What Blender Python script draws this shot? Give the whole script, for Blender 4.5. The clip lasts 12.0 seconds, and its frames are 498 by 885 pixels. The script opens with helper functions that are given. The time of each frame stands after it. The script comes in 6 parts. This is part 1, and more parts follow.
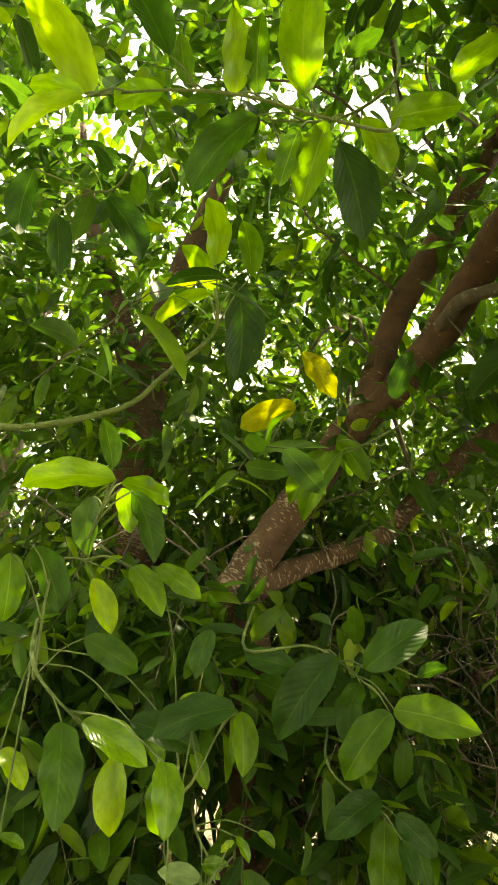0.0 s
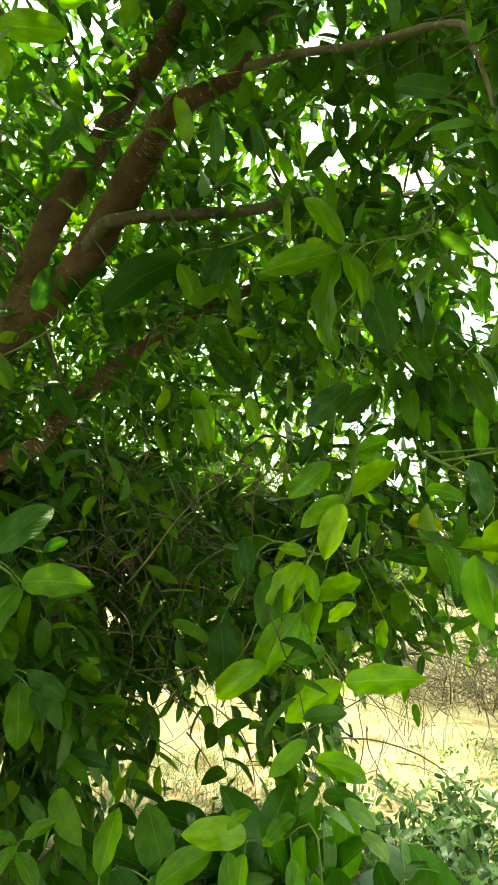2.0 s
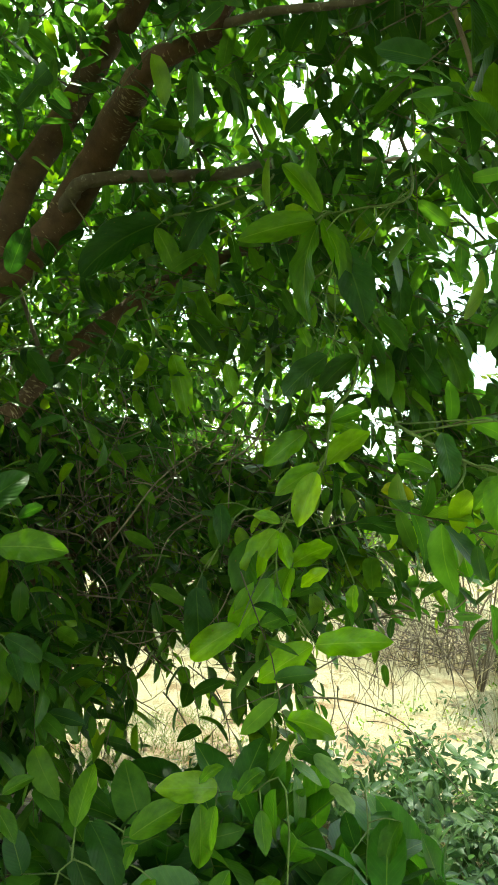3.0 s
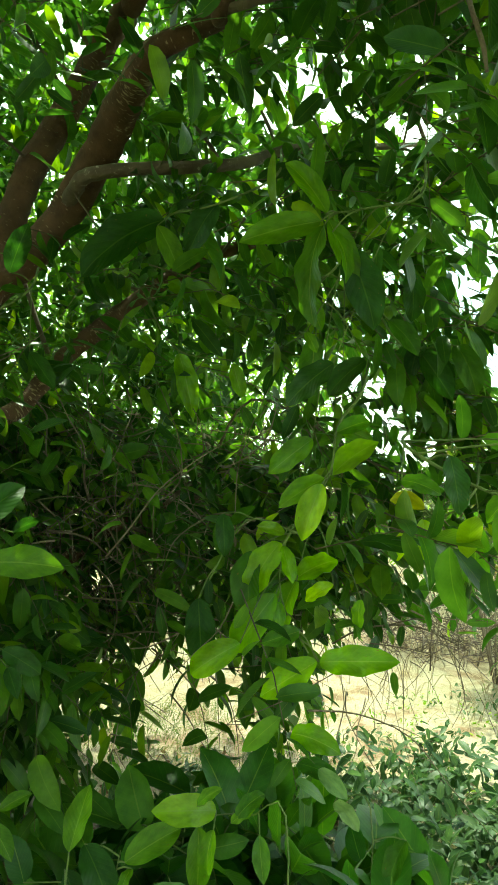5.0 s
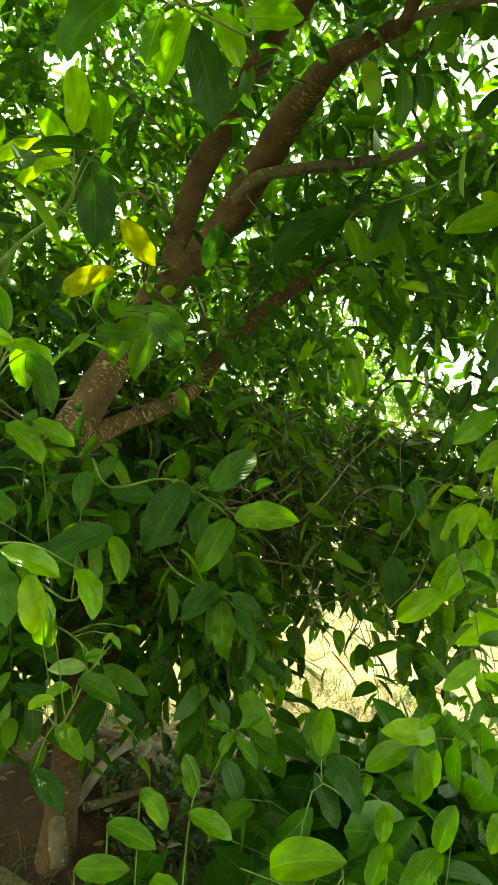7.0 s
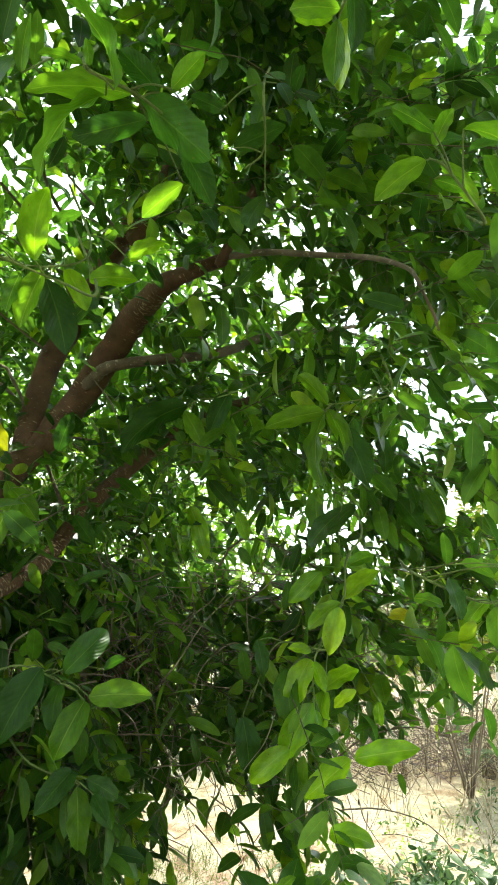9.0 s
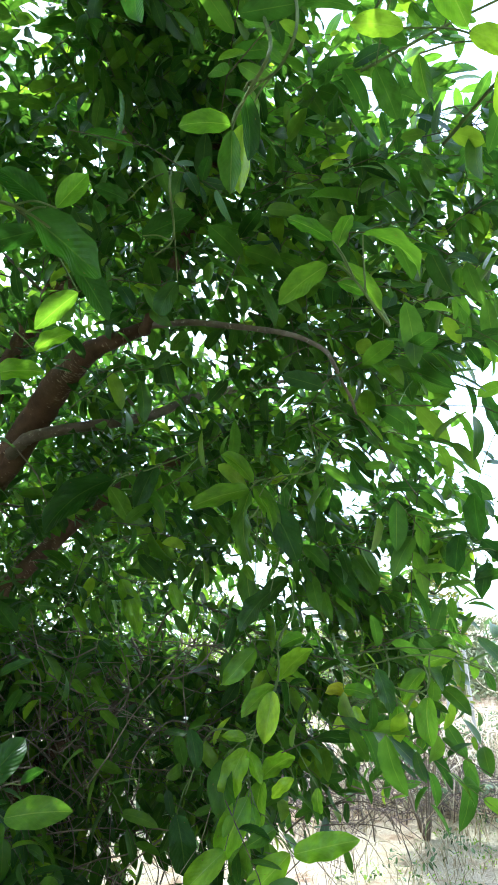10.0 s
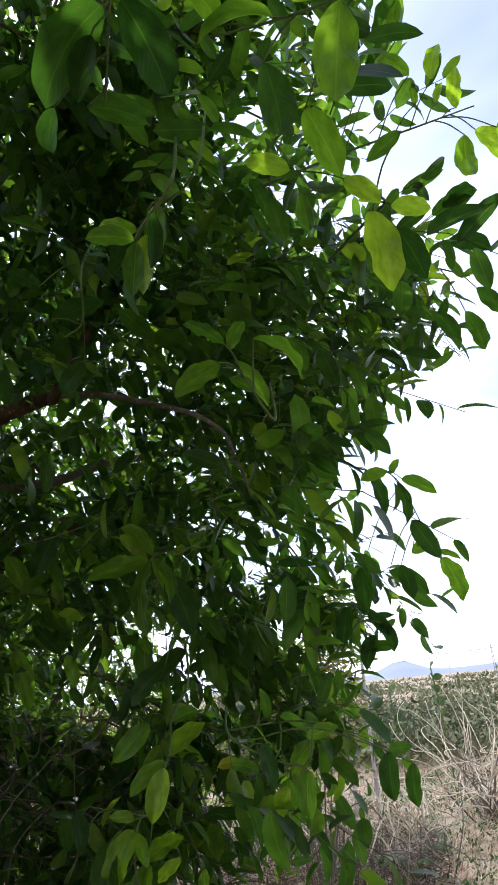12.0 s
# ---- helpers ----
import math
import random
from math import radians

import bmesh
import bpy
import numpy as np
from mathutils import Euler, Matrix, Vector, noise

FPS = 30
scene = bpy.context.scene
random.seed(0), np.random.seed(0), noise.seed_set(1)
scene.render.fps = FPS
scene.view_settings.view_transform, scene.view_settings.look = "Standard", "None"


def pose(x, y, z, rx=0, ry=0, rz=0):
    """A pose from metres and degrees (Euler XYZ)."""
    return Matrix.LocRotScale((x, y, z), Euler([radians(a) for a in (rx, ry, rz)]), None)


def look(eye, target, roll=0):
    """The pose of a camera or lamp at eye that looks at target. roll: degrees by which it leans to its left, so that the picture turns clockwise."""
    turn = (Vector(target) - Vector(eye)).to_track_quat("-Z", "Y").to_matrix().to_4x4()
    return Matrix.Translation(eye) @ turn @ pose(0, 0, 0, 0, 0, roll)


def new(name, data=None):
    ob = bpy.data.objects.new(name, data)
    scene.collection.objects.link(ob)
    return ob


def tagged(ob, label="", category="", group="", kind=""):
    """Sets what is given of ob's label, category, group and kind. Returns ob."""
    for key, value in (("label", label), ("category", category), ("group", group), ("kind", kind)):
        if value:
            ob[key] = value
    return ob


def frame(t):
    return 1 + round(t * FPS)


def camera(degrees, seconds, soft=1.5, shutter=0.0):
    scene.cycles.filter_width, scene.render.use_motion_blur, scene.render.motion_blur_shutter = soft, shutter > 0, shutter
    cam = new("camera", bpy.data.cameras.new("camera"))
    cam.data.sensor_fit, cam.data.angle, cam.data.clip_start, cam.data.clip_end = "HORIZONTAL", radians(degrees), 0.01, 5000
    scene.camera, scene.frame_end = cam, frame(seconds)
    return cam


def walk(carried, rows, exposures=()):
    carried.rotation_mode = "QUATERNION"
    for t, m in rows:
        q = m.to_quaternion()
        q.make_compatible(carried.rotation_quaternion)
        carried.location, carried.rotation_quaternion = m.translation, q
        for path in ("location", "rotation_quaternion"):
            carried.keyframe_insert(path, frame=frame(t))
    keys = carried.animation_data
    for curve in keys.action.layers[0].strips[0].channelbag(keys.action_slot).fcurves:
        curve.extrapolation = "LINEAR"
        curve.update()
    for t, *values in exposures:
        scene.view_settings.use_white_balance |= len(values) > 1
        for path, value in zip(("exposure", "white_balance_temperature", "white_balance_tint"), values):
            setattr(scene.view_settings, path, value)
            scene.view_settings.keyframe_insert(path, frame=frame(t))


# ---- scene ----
cam = camera(44.0, 12.0, soft=1.65)

# seconds, eye and target in metres, roll in degrees
PATH = (
    (0, (0.185, 0.112, 1.465), (0.027, 2.070, 1.843), 8.3),
    (0.5, (0.163, 0.018, 1.526), (0.375, 1.991, 1.769), 6.2),
    (1, (0.185, 0.024, 1.483), (0.718, 1.939, 1.711), 3.6),
    (1.5, (0.239, -0.005, 1.440), (0.963, 1.842, 1.697), 3.2),
    (2, (0.258, -0.021, 1.405), (1.104, 1.773, 1.659), 3.2),
    (2.5, (0.249, -0.027, 1.408), (1.174, 1.734, 1.616), 3.2),
    (4.5, (0.344, -0.051, 1.412), (1.153, 1.778, 1.441), 4.3),
    (5, (0.304, -0.011, 1.467), (1.166, 1.791, 1.552), 3.9),
    (5.5, (0.179, 0.000, 1.440), (0.960, 1.841, 1.475), 3.0),
    (6, (0.064, -0.026, 1.386), (0.768, 1.846, 1.414), 2.9),
    (6.5, (0.012, -0.019, 1.380), (0.637, 1.881, 1.380), 3.3),
    (8.5, (-0.005, -0.202, 1.549), (0.903, 1.535, 1.947), 2.6),
    (9, (-0.045, -0.205, 1.463), (0.978, 1.439, 1.965), -0.9),
    (9.5, (-0.029, -0.236, 1.502), (1.020, 1.375, 2.054), -2.1),
    (10, (0.008, -0.237, 1.581), (1.157, 1.292, 2.167), -4.3),
    (10.5, (-0.023, -0.312, 1.576), (1.243, 1.039, 2.334), -6.0),
    (11, (0.010, -0.310, 1.608), (1.413, 0.901, 2.361), -6.8),
    (11.5, (-0.004, -0.337, 1.606), (1.421, 0.846, 2.360), -6.5),
    (12, (-0.010, -0.320, 1.593), (1.315, 0.980, 2.338), -5.3),
)
walk(cam, [(t, look(eye, target, roll)) for t, eye, target, roll in PATH],
     exposures=[(0.0, 1.55, 9400, 4), (1.0, 1.9, 12500, -20), (1.7, 1.65, 10600, -34), (2.5, 1.32, 7300, -20), (4.5, 1.0, 6700, -26), (5.2, 1.25, 7600, -30),
                (6.0, 1.55, 10300, -36), (6.5, 1.6, 10500, -36), (8.5, 1.4, 7300, -8), (9.5, 1.45, 5900, 4), (10.0, 1.35, 5300, 8), (10.5, 0.9, 5200, 10),
                (11.0, 0.15, 5300, 8), (11.4, -0.58, 5600, 15), (12.0, -0.15, 5800, 21)])

# ---- sky and sun ----
SUN_EL, SUN_AZ = radians(67), radians(12)       # azimuth from +y towards +x
world = bpy.data.worlds.new("daylight")
scene.world = world
world.use_nodes = True
wn, wl = world.node_tree.nodes, world.node_tree.links
wn.clear()
w_out, w_bg = wn.new("ShaderNodeOutputWorld"), wn.new("ShaderNodeBackground")
sky = wn.new("ShaderNodeTexSky")
sky.sky_type, sky.sun_disc = "NISHITA", False
sky.sun_elevation, sky.sun_rotation = SUN_EL, SUN_AZ
w_co = wn.new("ShaderNodeTexCoord")
w_map = wn.new("ShaderNodeMapping")
w_map.inputs["Scale"].default_value = (1.1, 1.1, 3.2)
w_map.inputs["Location"].default_value = (0.35, 0.9, 0.2)
w_noise = wn.new("ShaderNodeTexNoise")
w_noise.inputs["Scale"].default_value, w_noise.inputs["Detail"].default_value = 1.3, 4
w_noise.inputs["Roughness"].default_value = 0.52
w_ramp = wn.new("ShaderNodeValToRGB")
w_ramp.color_ramp.elements[0].position, w_ramp.color_ramp.elements[1].position = 0.30, 0.56
w_ramp.color_ramp.elements[0].color = (0.22, 0.22, 0.22, 1)
w_mix = wn.new("ShaderNodeMix")
w_mix.data_type = "RGBA"
w_mix.inputs["B"].default_value = (20.5, 20.9, 21.5, 1)
wl.new(w_co.outputs["Generated"], w_map.inputs["Vector"])
wl.new(w_map.outputs["Vector"], w_noise.inputs["Vector"])
wl.new(w_noise.outputs["Fac"], w_ramp.inputs["Fac"])
# cloud is thick low down and thins to clear blue overhead
w_sep = wn.new("ShaderNodeSeparateXYZ")
w_clear = wn.new("ShaderNodeMapRange")
w_clear.inputs["From Min"].default_value, w_clear.inputs["From Max"].default_value = 0.52, 0.80
w_clear.inputs["To Min"].default_value, w_clear.inputs["To Max"].default_value = 1.0, 0.22
w_cover = wn.new("ShaderNodeMath")
w_cover.operation = "MULTIPLY"
wl.new(w_co.outputs["Generated"], w_sep.inputs["Vector"])
wl.new(w_sep.outputs["Z"], w_clear.inputs["Value"])
wl.new(w_ramp.outputs["Color"], w_cover.inputs[0])
wl.new(w_clear.outputs["Result"], w_cover.inputs[1])
wl.new(w_cover.outputs["Value"], w_mix.inputs["Factor"])
w_air = wn.new("ShaderNodeVectorMath")
w_air.operation = "MULTIPLY"
w_air.inputs[1].default_value = (2.5, 2.45, 2.35)
wl.new(sky.outputs["Color"], w_air.inputs[0])
wl.new(w_air.outputs["Vector"], w_mix.inputs["A"])
wl.new(w_mix.outputs["Result"], w_bg.inputs["Color"])
w_bg.inputs["Strength"].default_value = 0.11
wl.new(w_bg.outputs["Background"], w_out.inputs["Surface"])

sun = new("sun", bpy.data.lights.new("sun", "SUN"))
sun.data.energy, sun.data.angle, sun.data.color = 5.0, radians(0.55), (1.0, 0.95, 0.86)
sun_from = Vector((math.sin(SUN_AZ) * math.cos(SUN_EL), math.cos(SUN_AZ) * math.cos(SUN_EL), math.sin(SUN_EL)))
sun.matrix_world = look(sun_from * 50, (0, 0, 0))


# ---- materials ----
def material(name):
    m = bpy.data.materials.new(name)
    m.use_nodes = True
    m.node_tree.nodes.clear()
    return m, m.node_tree.nodes, m.node_tree.links


def ramp(nodes, stops):
    r = nodes.new("ShaderNodeValToRGB")
    els = r.color_ramp.elements
    while len(els) < len(stops):
        els.new(0.5)
    for e, (p, c) in zip(els, stops):
        e.position, e.color = p, (*c, 1)
    return r


def noise_tex(nodes, links, scale, detail=4, co="Object", rough=0.55):
    c = nodes.new("ShaderNodeTexCoord")
    n = nodes.new("ShaderNodeTexNoise")
    n.inputs["Scale"].default_value, n.inputs["Detail"].default_value = scale, detail
    n.inputs["Roughness"].default_value = rough
    links.new(c.outputs[co], n.inputs["Vector"])
    return n


def math_node(nodes, links, op, a, b=None):
    n = nodes.new("ShaderNodeMath")
    n.operation = op
    for i, v in enumerate((a, b)):
        if v is None:
            continue
        if isinstance(v, (int, float)):
            n.inputs[i].default_value = v
        else:
            links.new(v, n.inputs[i])
    return n.outputs[0]


def mix_rgb(nodes, links, fac, a, b, blend="MIX"):
    n = nodes.new("ShaderNodeMix")
    n.data_type, n.blend_type = "RGBA", blend
    for key, v in (("Factor", fac), ("A", a), ("B", b)):
        if isinstance(v, (int, float)):
            n.inputs[key].default_value = v
        elif isinstance(v, tuple):
            n.inputs[key].default_value = (*v, 1)
        else:
            links.new(v, n.inputs[key])
    return n.outputs["Result"]


def leaf_material(name, stops, glow, per_island, thin=0.42, gloss=0.40, veins=1.0, shine=0.28):
    """Leaf blade: colour varied from leaf to leaf, paler midrib and side veins, light passing through."""
    m, n, l = material(name)
    if per_island:
        rnd = n.new("ShaderNodeNewGeometry").outputs["Random Per Island"]
    else:
        rnd = n.new("ShaderNodeObjectInfo").outputs["Random"]
    base = ramp(n, stops)
    l.new(rnd, base.inputs["Fac"])
    uv = n.new("ShaderNodeUVMap")
    sep = n.new("ShaderNodeSeparateXYZ")
    l.new(uv.outputs["UV"], sep.inputs["Vector"])
    across = math_node(n, l, "ABSOLUTE", math_node(n, l, "SUBTRACT", sep.outputs["X"], 0.5))
    along = sep.outputs["Y"]
    chev = math_node(n, l, "SUBTRACT", math_node(n, l, "MULTIPLY", along, 11.0), math_node(n, l, "MULTIPLY", across, 6.0))
    saw = math_node(n, l, "ABSOLUTE", math_node(n, l, "SUBTRACT", math_node(n, l, "FRACT", chev), 0.5))
    side = math_node(n, l, "LESS_THAN", saw, 0.055)
    mid = math_node(n, l, "LESS_THAN", across, 0.02)
    vein = math_node(n, l, "MAXIMUM", math_node(n, l, "MULTIPLY", side, 0.35), math_node(n, l, "MULTIPLY", mid, 2.0))
    blot = noise_tex(n, l, 26 if per_island else 3.2, 4)
    patchy = ramp(n, ((0.3, (0.66, 0.68, 0.62)), (0.7, (1.24, 1.18, 1.1))))
    l.new(blot.outputs["Fac"], patchy.inputs["Fac"])
    col = mix_rgb(n, l, 1.0, base.outputs["Color"], patchy.outputs["Color"], "MULTIPLY")
    col = mix_rgb(n, l, math_node(n, l, "MULTIPLY", vein, 0.16 * veins), col, (0.24, 0.32, 0.05))
    if not per_island:
        speck = ramp(n, ((0.70, (0, 0, 0)), (0.73, (0.75, 0.75, 0.75))))
        l.new(noise_tex(n, l, 11, 2).outputs["Fac"], speck.inputs["Fac"])
        col = mix_rgb(n, l, speck.outputs["Color"], col, (0.13, 0.09, 0.02))
    through_col = mix_rgb(n, l, 1.0, col, glow, "MULTIPLY")
    bump = n.new("ShaderNodeBump")
    bump.inputs["Strength"].default_value, bump.inputs["Distance"].default_value = (0.14, 0.003) if per_island else (0.14, 0.03)
    quilt = math_node(n, l, "ADD", math_node(n, l, "MULTIPLY", saw, 1.2), math_node(n, l, "MULTIPLY", mid, -0.6))
    l.new(quilt, bump.inputs["Height"])
    p = n.new("ShaderNodeBsdfPrincipled")
    l.new(col, p.inputs["Base Color"])
    p.inputs["Roughness"].default_value = gloss
    p.inputs["Specular IOR Level"].default_value = shine
    l.new(bump.outputs["Normal"], p.inputs["Normal"])
    t = n.new("ShaderNodeBsdfTranslucent")
    l.new(through_col, t.inputs["Color"])
    mix, out = n.new("ShaderNodeMixShader"), n.new("ShaderNodeOutputMaterial")
    mix.inputs["Fac"].default_value = thin
    l.new(p.outputs["BSDF"], mix.inputs[1])
    l.new(t.outputs["BSDF"], mix.inputs[2])
    l.new(mix.outputs["Shader"], out.inputs["Surface"])
    return m


GREENS = ((0.0, (0.018, 0.052, 0.012)), (0.4, (0.036, 0.090, 0.016)), (0.8, (0.066, 0.145, 0.018)), (0.95, (0.105, 0.19, 0.018)), (1.0, (0.17, 0.26, 0.016)))
YOUNG = ((0.0, (0.10, 0.22, 0.010)), (0.5, (0.15, 0.29, 0.012)), (1.0, (0.23, 0.36, 0.018)))
MIDDLE = ((0.0, (0.056, 0.135, 0.010)), (1.0, (0.110, 0.21, 0.013)))
DEEP = ((0.0, (0.020, 0.058, 0.009)), (0.6, (0.032, 0.085, 0.010)), (1.0, (0.052, 0.115, 0.011)))
GOLD = ((0.0, (0.32, 0.36, 0.012)), (1.0, (0.45, 0.44, 0.015)))
PALE = ((0.0, (0.16, 0.26, 0.09)), (1.0, (0.26, 0.34, 0.13)))
leaf_crown = leaf_material("crown_leaf", GREENS, (2.4, 2.45, 1.1), True, thin=0.5, gloss=0.30, shine=0.22, veins=0.5)
leaf_low = leaf_material("sapling_leaf", ((0.0, (0.022, 0.075, 0.011)), (0.6, (0.045, 0.125, 0.013)), (1.0, (0.085, 0.19, 0.015))), (1.7, 1.8, 1.0), True)
# lighter than the crown leaf: sunlit brightness is put into this colour
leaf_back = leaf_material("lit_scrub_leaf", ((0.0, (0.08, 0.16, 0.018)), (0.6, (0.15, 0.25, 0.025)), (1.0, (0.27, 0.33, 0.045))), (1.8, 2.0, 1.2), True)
leaf_young = leaf_material("young_leaf", YOUNG, (2.3, 2.3, 1.2), False, thin=0.55, gloss=0.27, shine=0.5, veins=1.2)
leaf_middle = leaf_material("grown_leaf", MIDDLE, (2.3, 2.45, 1.2), False, thin=0.54, veins=1.1)
leaf_pale = leaf_material("pale_leaf", PALE, (1.5, 1.6, 1.2), False)
leaf_deep = leaf_material("deep_leaf", DEEP, (2.0, 2.3, 1.2), False, shine=0.2, veins=0.35)
leaf_gold = leaf_material("yellowing_leaf", GOLD, (1.5, 1.5, 1.0), False, thin=0.5)
leaf_weed = leaf_material("weed_leaf", ((0.0, (0.03, 0.068, 0.026)), (1.0, (0.075, 0.125, 0.05))), (1.5, 1.6, 1.2), True)
leaf_feather = leaf_material("feathery_leaf", ((0.0, (0.09, 0.15, 0.02)), (0.7, (0.17, 0.20, 0.03)), (1.0, (0.30, 0.22, 0.06))), (1.7, 1.7, 1.1), True, veins=0.3)
leaf_dry = leaf_material("dry_leaf", ((0.0, (0.10, 0.055, 0.025)), (1.0, (0.30, 0.19, 0.09))), (1.2, 1.1, 0.9), True, thin=0.2, gloss=0.7)


def bark_material(name, dark, light, patch, amount, scale, ringed=False):
    """Rough bark with pale lichen flakes; ringed bark has them as flat lens shapes lying across the limb."""
    m, n, l = material(name)
    big = noise_tex(n, l, scale * 0.25, 4)
    fine = noise_tex(n, l, scale, 6, rough=0.7)
    base = ramp(n, ((0.3, dark), (0.7, light)))
    l.new(big.outputs["Fac"], base.inputs["Fac"])
    flakes = ramp(n, ((amount, (0, 0, 0)), (amount + 0.07, (1, 1, 1))))
    if ringed:
        at, mp, lens = n.new("ShaderNodeAttribute"), n.new("ShaderNodeMapping"), n.new("ShaderNodeTexNoise")
        at.attribute_name = "grain"
        mp.inputs["Scale"].default_value = (1.0, 1.0, 3.0)
        lens.inputs["Scale"].default_value, lens.inputs["Detail"].default_value = scale * 0.75, 4
        l.new(at.outputs["Vector"], mp.inputs["Vector"])
        l.new(mp.outputs["Vector"], lens.inputs["Vector"])
        where = noise_tex(n, l, 7, 3)
        # lichen is thickest round the fork of the trunk
        tc, hz = n.new("ShaderNodeTexCoord"), n.new("ShaderNodeSeparateXYZ")
        l.new(tc.outputs["Object"], hz.inputs["Vector"])
        near = math_node(n, l, "MAXIMUM", math_node(n, l, "SUBTRACT", 1.0, math_node(n, l, "MULTIPLY", math_node(n, l, "ABSOLUTE", math_node(n, l, "SUBTRACT", hz.outputs["Z"], 1.45)), 2.0)), 0.0)
        wide_spread = math_node(n, l, "ADD", math_node(n, l, "MULTIPLY", math_node(n, l, "SUBTRACT", where.outputs["Fac"], 0.5), 0.5), math_node(n, l, "MULTIPLY", near, 0.09))
        l.new(math_node(n, l, "ADD", lens.outputs["Fac"], wide_spread), flakes.inputs["Fac"])
    else:
        l.new(fine.outputs["Fac"], flakes.inputs["Fac"])
    col = mix_rgb(n, l, flakes.outputs["Color"], base.outputs["Color"], patch)
    bump = n.new("ShaderNodeBump")
    bump.inputs["Strength"].default_value, bump.inputs["Distance"].default_value = 0.7, 0.012
    l.new(fine.outputs["Fac"], bump.inputs["Height"])
    p, out = n.new("ShaderNodeBsdfPrincipled"), n.new("ShaderNodeOutputMaterial")
    l.new(col, p.inputs["Base Color"])
    l.new(bump.outputs["Normal"], p.inputs["Normal"])
    p.inputs["Roughness"].default_value = 0.9
    l.new(p.outputs["BSDF"], out.inputs["Surface"])
    return m


bark = bark_material("red_brown_bark", (0.065, 0.033, 0.018), (0.15, 0.08, 0.043), (0.34, 0.25, 0.155), 0.645, 75, True)
bark_grey = bark_material("grey_brown_bark", (0.09, 0.066, 0.045), (0.20, 0.155, 0.105), (0.45, 0.40, 0.32), 0.60, 60)
bark_twig = bark_material("olive_twig", (0.055, 0.048, 0.025), (0.13, 0.115, 0.055), (0.22, 0.19, 0.11), 0.64, 70)
root_grey = bark_material("grey_root", (0.17, 0.14, 0.105), (0.34, 0.30, 0.24), (0.10, 0.08, 0.06), 0.64, 60)
bark_pale = bark_material("pale_dry_stem", (0.42, 0.36, 0.25), (0.66, 0.59, 0.43), (0.25, 0.2, 0.13), 0.66, 50)
bark_green = bark_material("green_shoot", (0.07, 0.11, 0.025), (0.16, 0.21, 0.05), (0.35, 0.33, 0.2), 0.68, 80)
bark_dark = bark_material("dark_dry_twig", (0.07, 0.05, 0.045), (0.16, 0.12, 0.10), (0.26, 0.22, 0.17), 0.62, 60)
# much darker than the ground's soil: the tree's shade is put into this red
soil_red = bark_material("red_soil", (0.034, 0.015, 0.009), (0.09, 0.041, 0.024), (0.16, 0.095, 0.058), 0.62, 45)
pole_grey = bark_material("weathered_pole", (0.28, 0.27, 0.24), (0.46, 0.44, 0.40), (0.2, 0.18, 0.15), 0.66, 25)


def ground_material():
    """Reddish soil under bleached dry grass and litter, greener in patches, dimming to scrub far away."""
    m, n, l = material("dry_ground")
    big = noise_tex(n, l, 0.55, 5)
    mid = noise_tex(n, l, 5.0, 6, rough=0.65)
    fine = noise_tex(n, l, 70.0, 5, rough=0.7)
    soil = ramp(n, ((0.3, (0.17, 0.085, 0.045)), (0.7, (0.36, 0.21, 0.12))))
    l.new(mid.outputs["Fac"], soil.inputs["Fac"])
    straw = ramp(n, ((0.25, (0.22, 0.16, 0.10)), (0.5, (0.38, 0.305, 0.205)), (0.75, (0.54, 0.46, 0.345))))
    l.new(fine.outputs["Fac"], straw.inputs["Fac"])
    cover = ramp(n, ((0.36, (0, 0, 0)), (0.52, (1, 1, 1))))
    l.new(mid.outputs["Fac"], cover.inputs["Fac"])
    col = mix_rgb(n, l, cover.outputs["Color"], soil.outputs["Color"], straw.outputs["Color"])
    green = ramp(n, ((0.38, (0, 0, 0)), (0.62, (0.45, 0.45, 0.45))))
    l.new(big.outputs["Fac"], green.inputs["Fac"])
    col = mix_rgb(n, l, green.outputs["Color"], col, (0.17, 0.19, 0.09))
    bump = n.new("ShaderNodeBump")
    bump.inputs["Strength"].default_value, bump.inputs["Distance"].default_value = 0.8, 0.02
    l.new(fine.outputs["Fac"], bump.inputs["Height"])
    p, out = n.new("ShaderNodeBsdfPrincipled"), n.new("ShaderNodeOutputMaterial")
    l.new(col, p.inputs["Base Color"])
    l.new(bump.outputs["Normal"], p.inputs["Normal"])
    p.inputs["Roughness"].default_value = 0.95
    l.new(p.outputs["BSDF"], out.inputs["Surface"])
    return m


def plain_material(name, a, b, scale, rough=0.9):
    m, n, l = material(name)
    t = noise_tex(n, l, scale, 6)
    r = ramp(n, ((0.3, a), (0.7, b)))
    l.new(t.outputs["Fac"], r.inputs["Fac"])
    p, out = n.new("ShaderNodeBsdfPrincipled"), n.new("ShaderNodeOutputMaterial")
    l.new(r.outputs["Color"], p.inputs["Base Color"])
    p.inputs["Roughness"].default_value = rough
    l.new(p.outputs["BSDF"], out.inputs["Surface"])
    return m


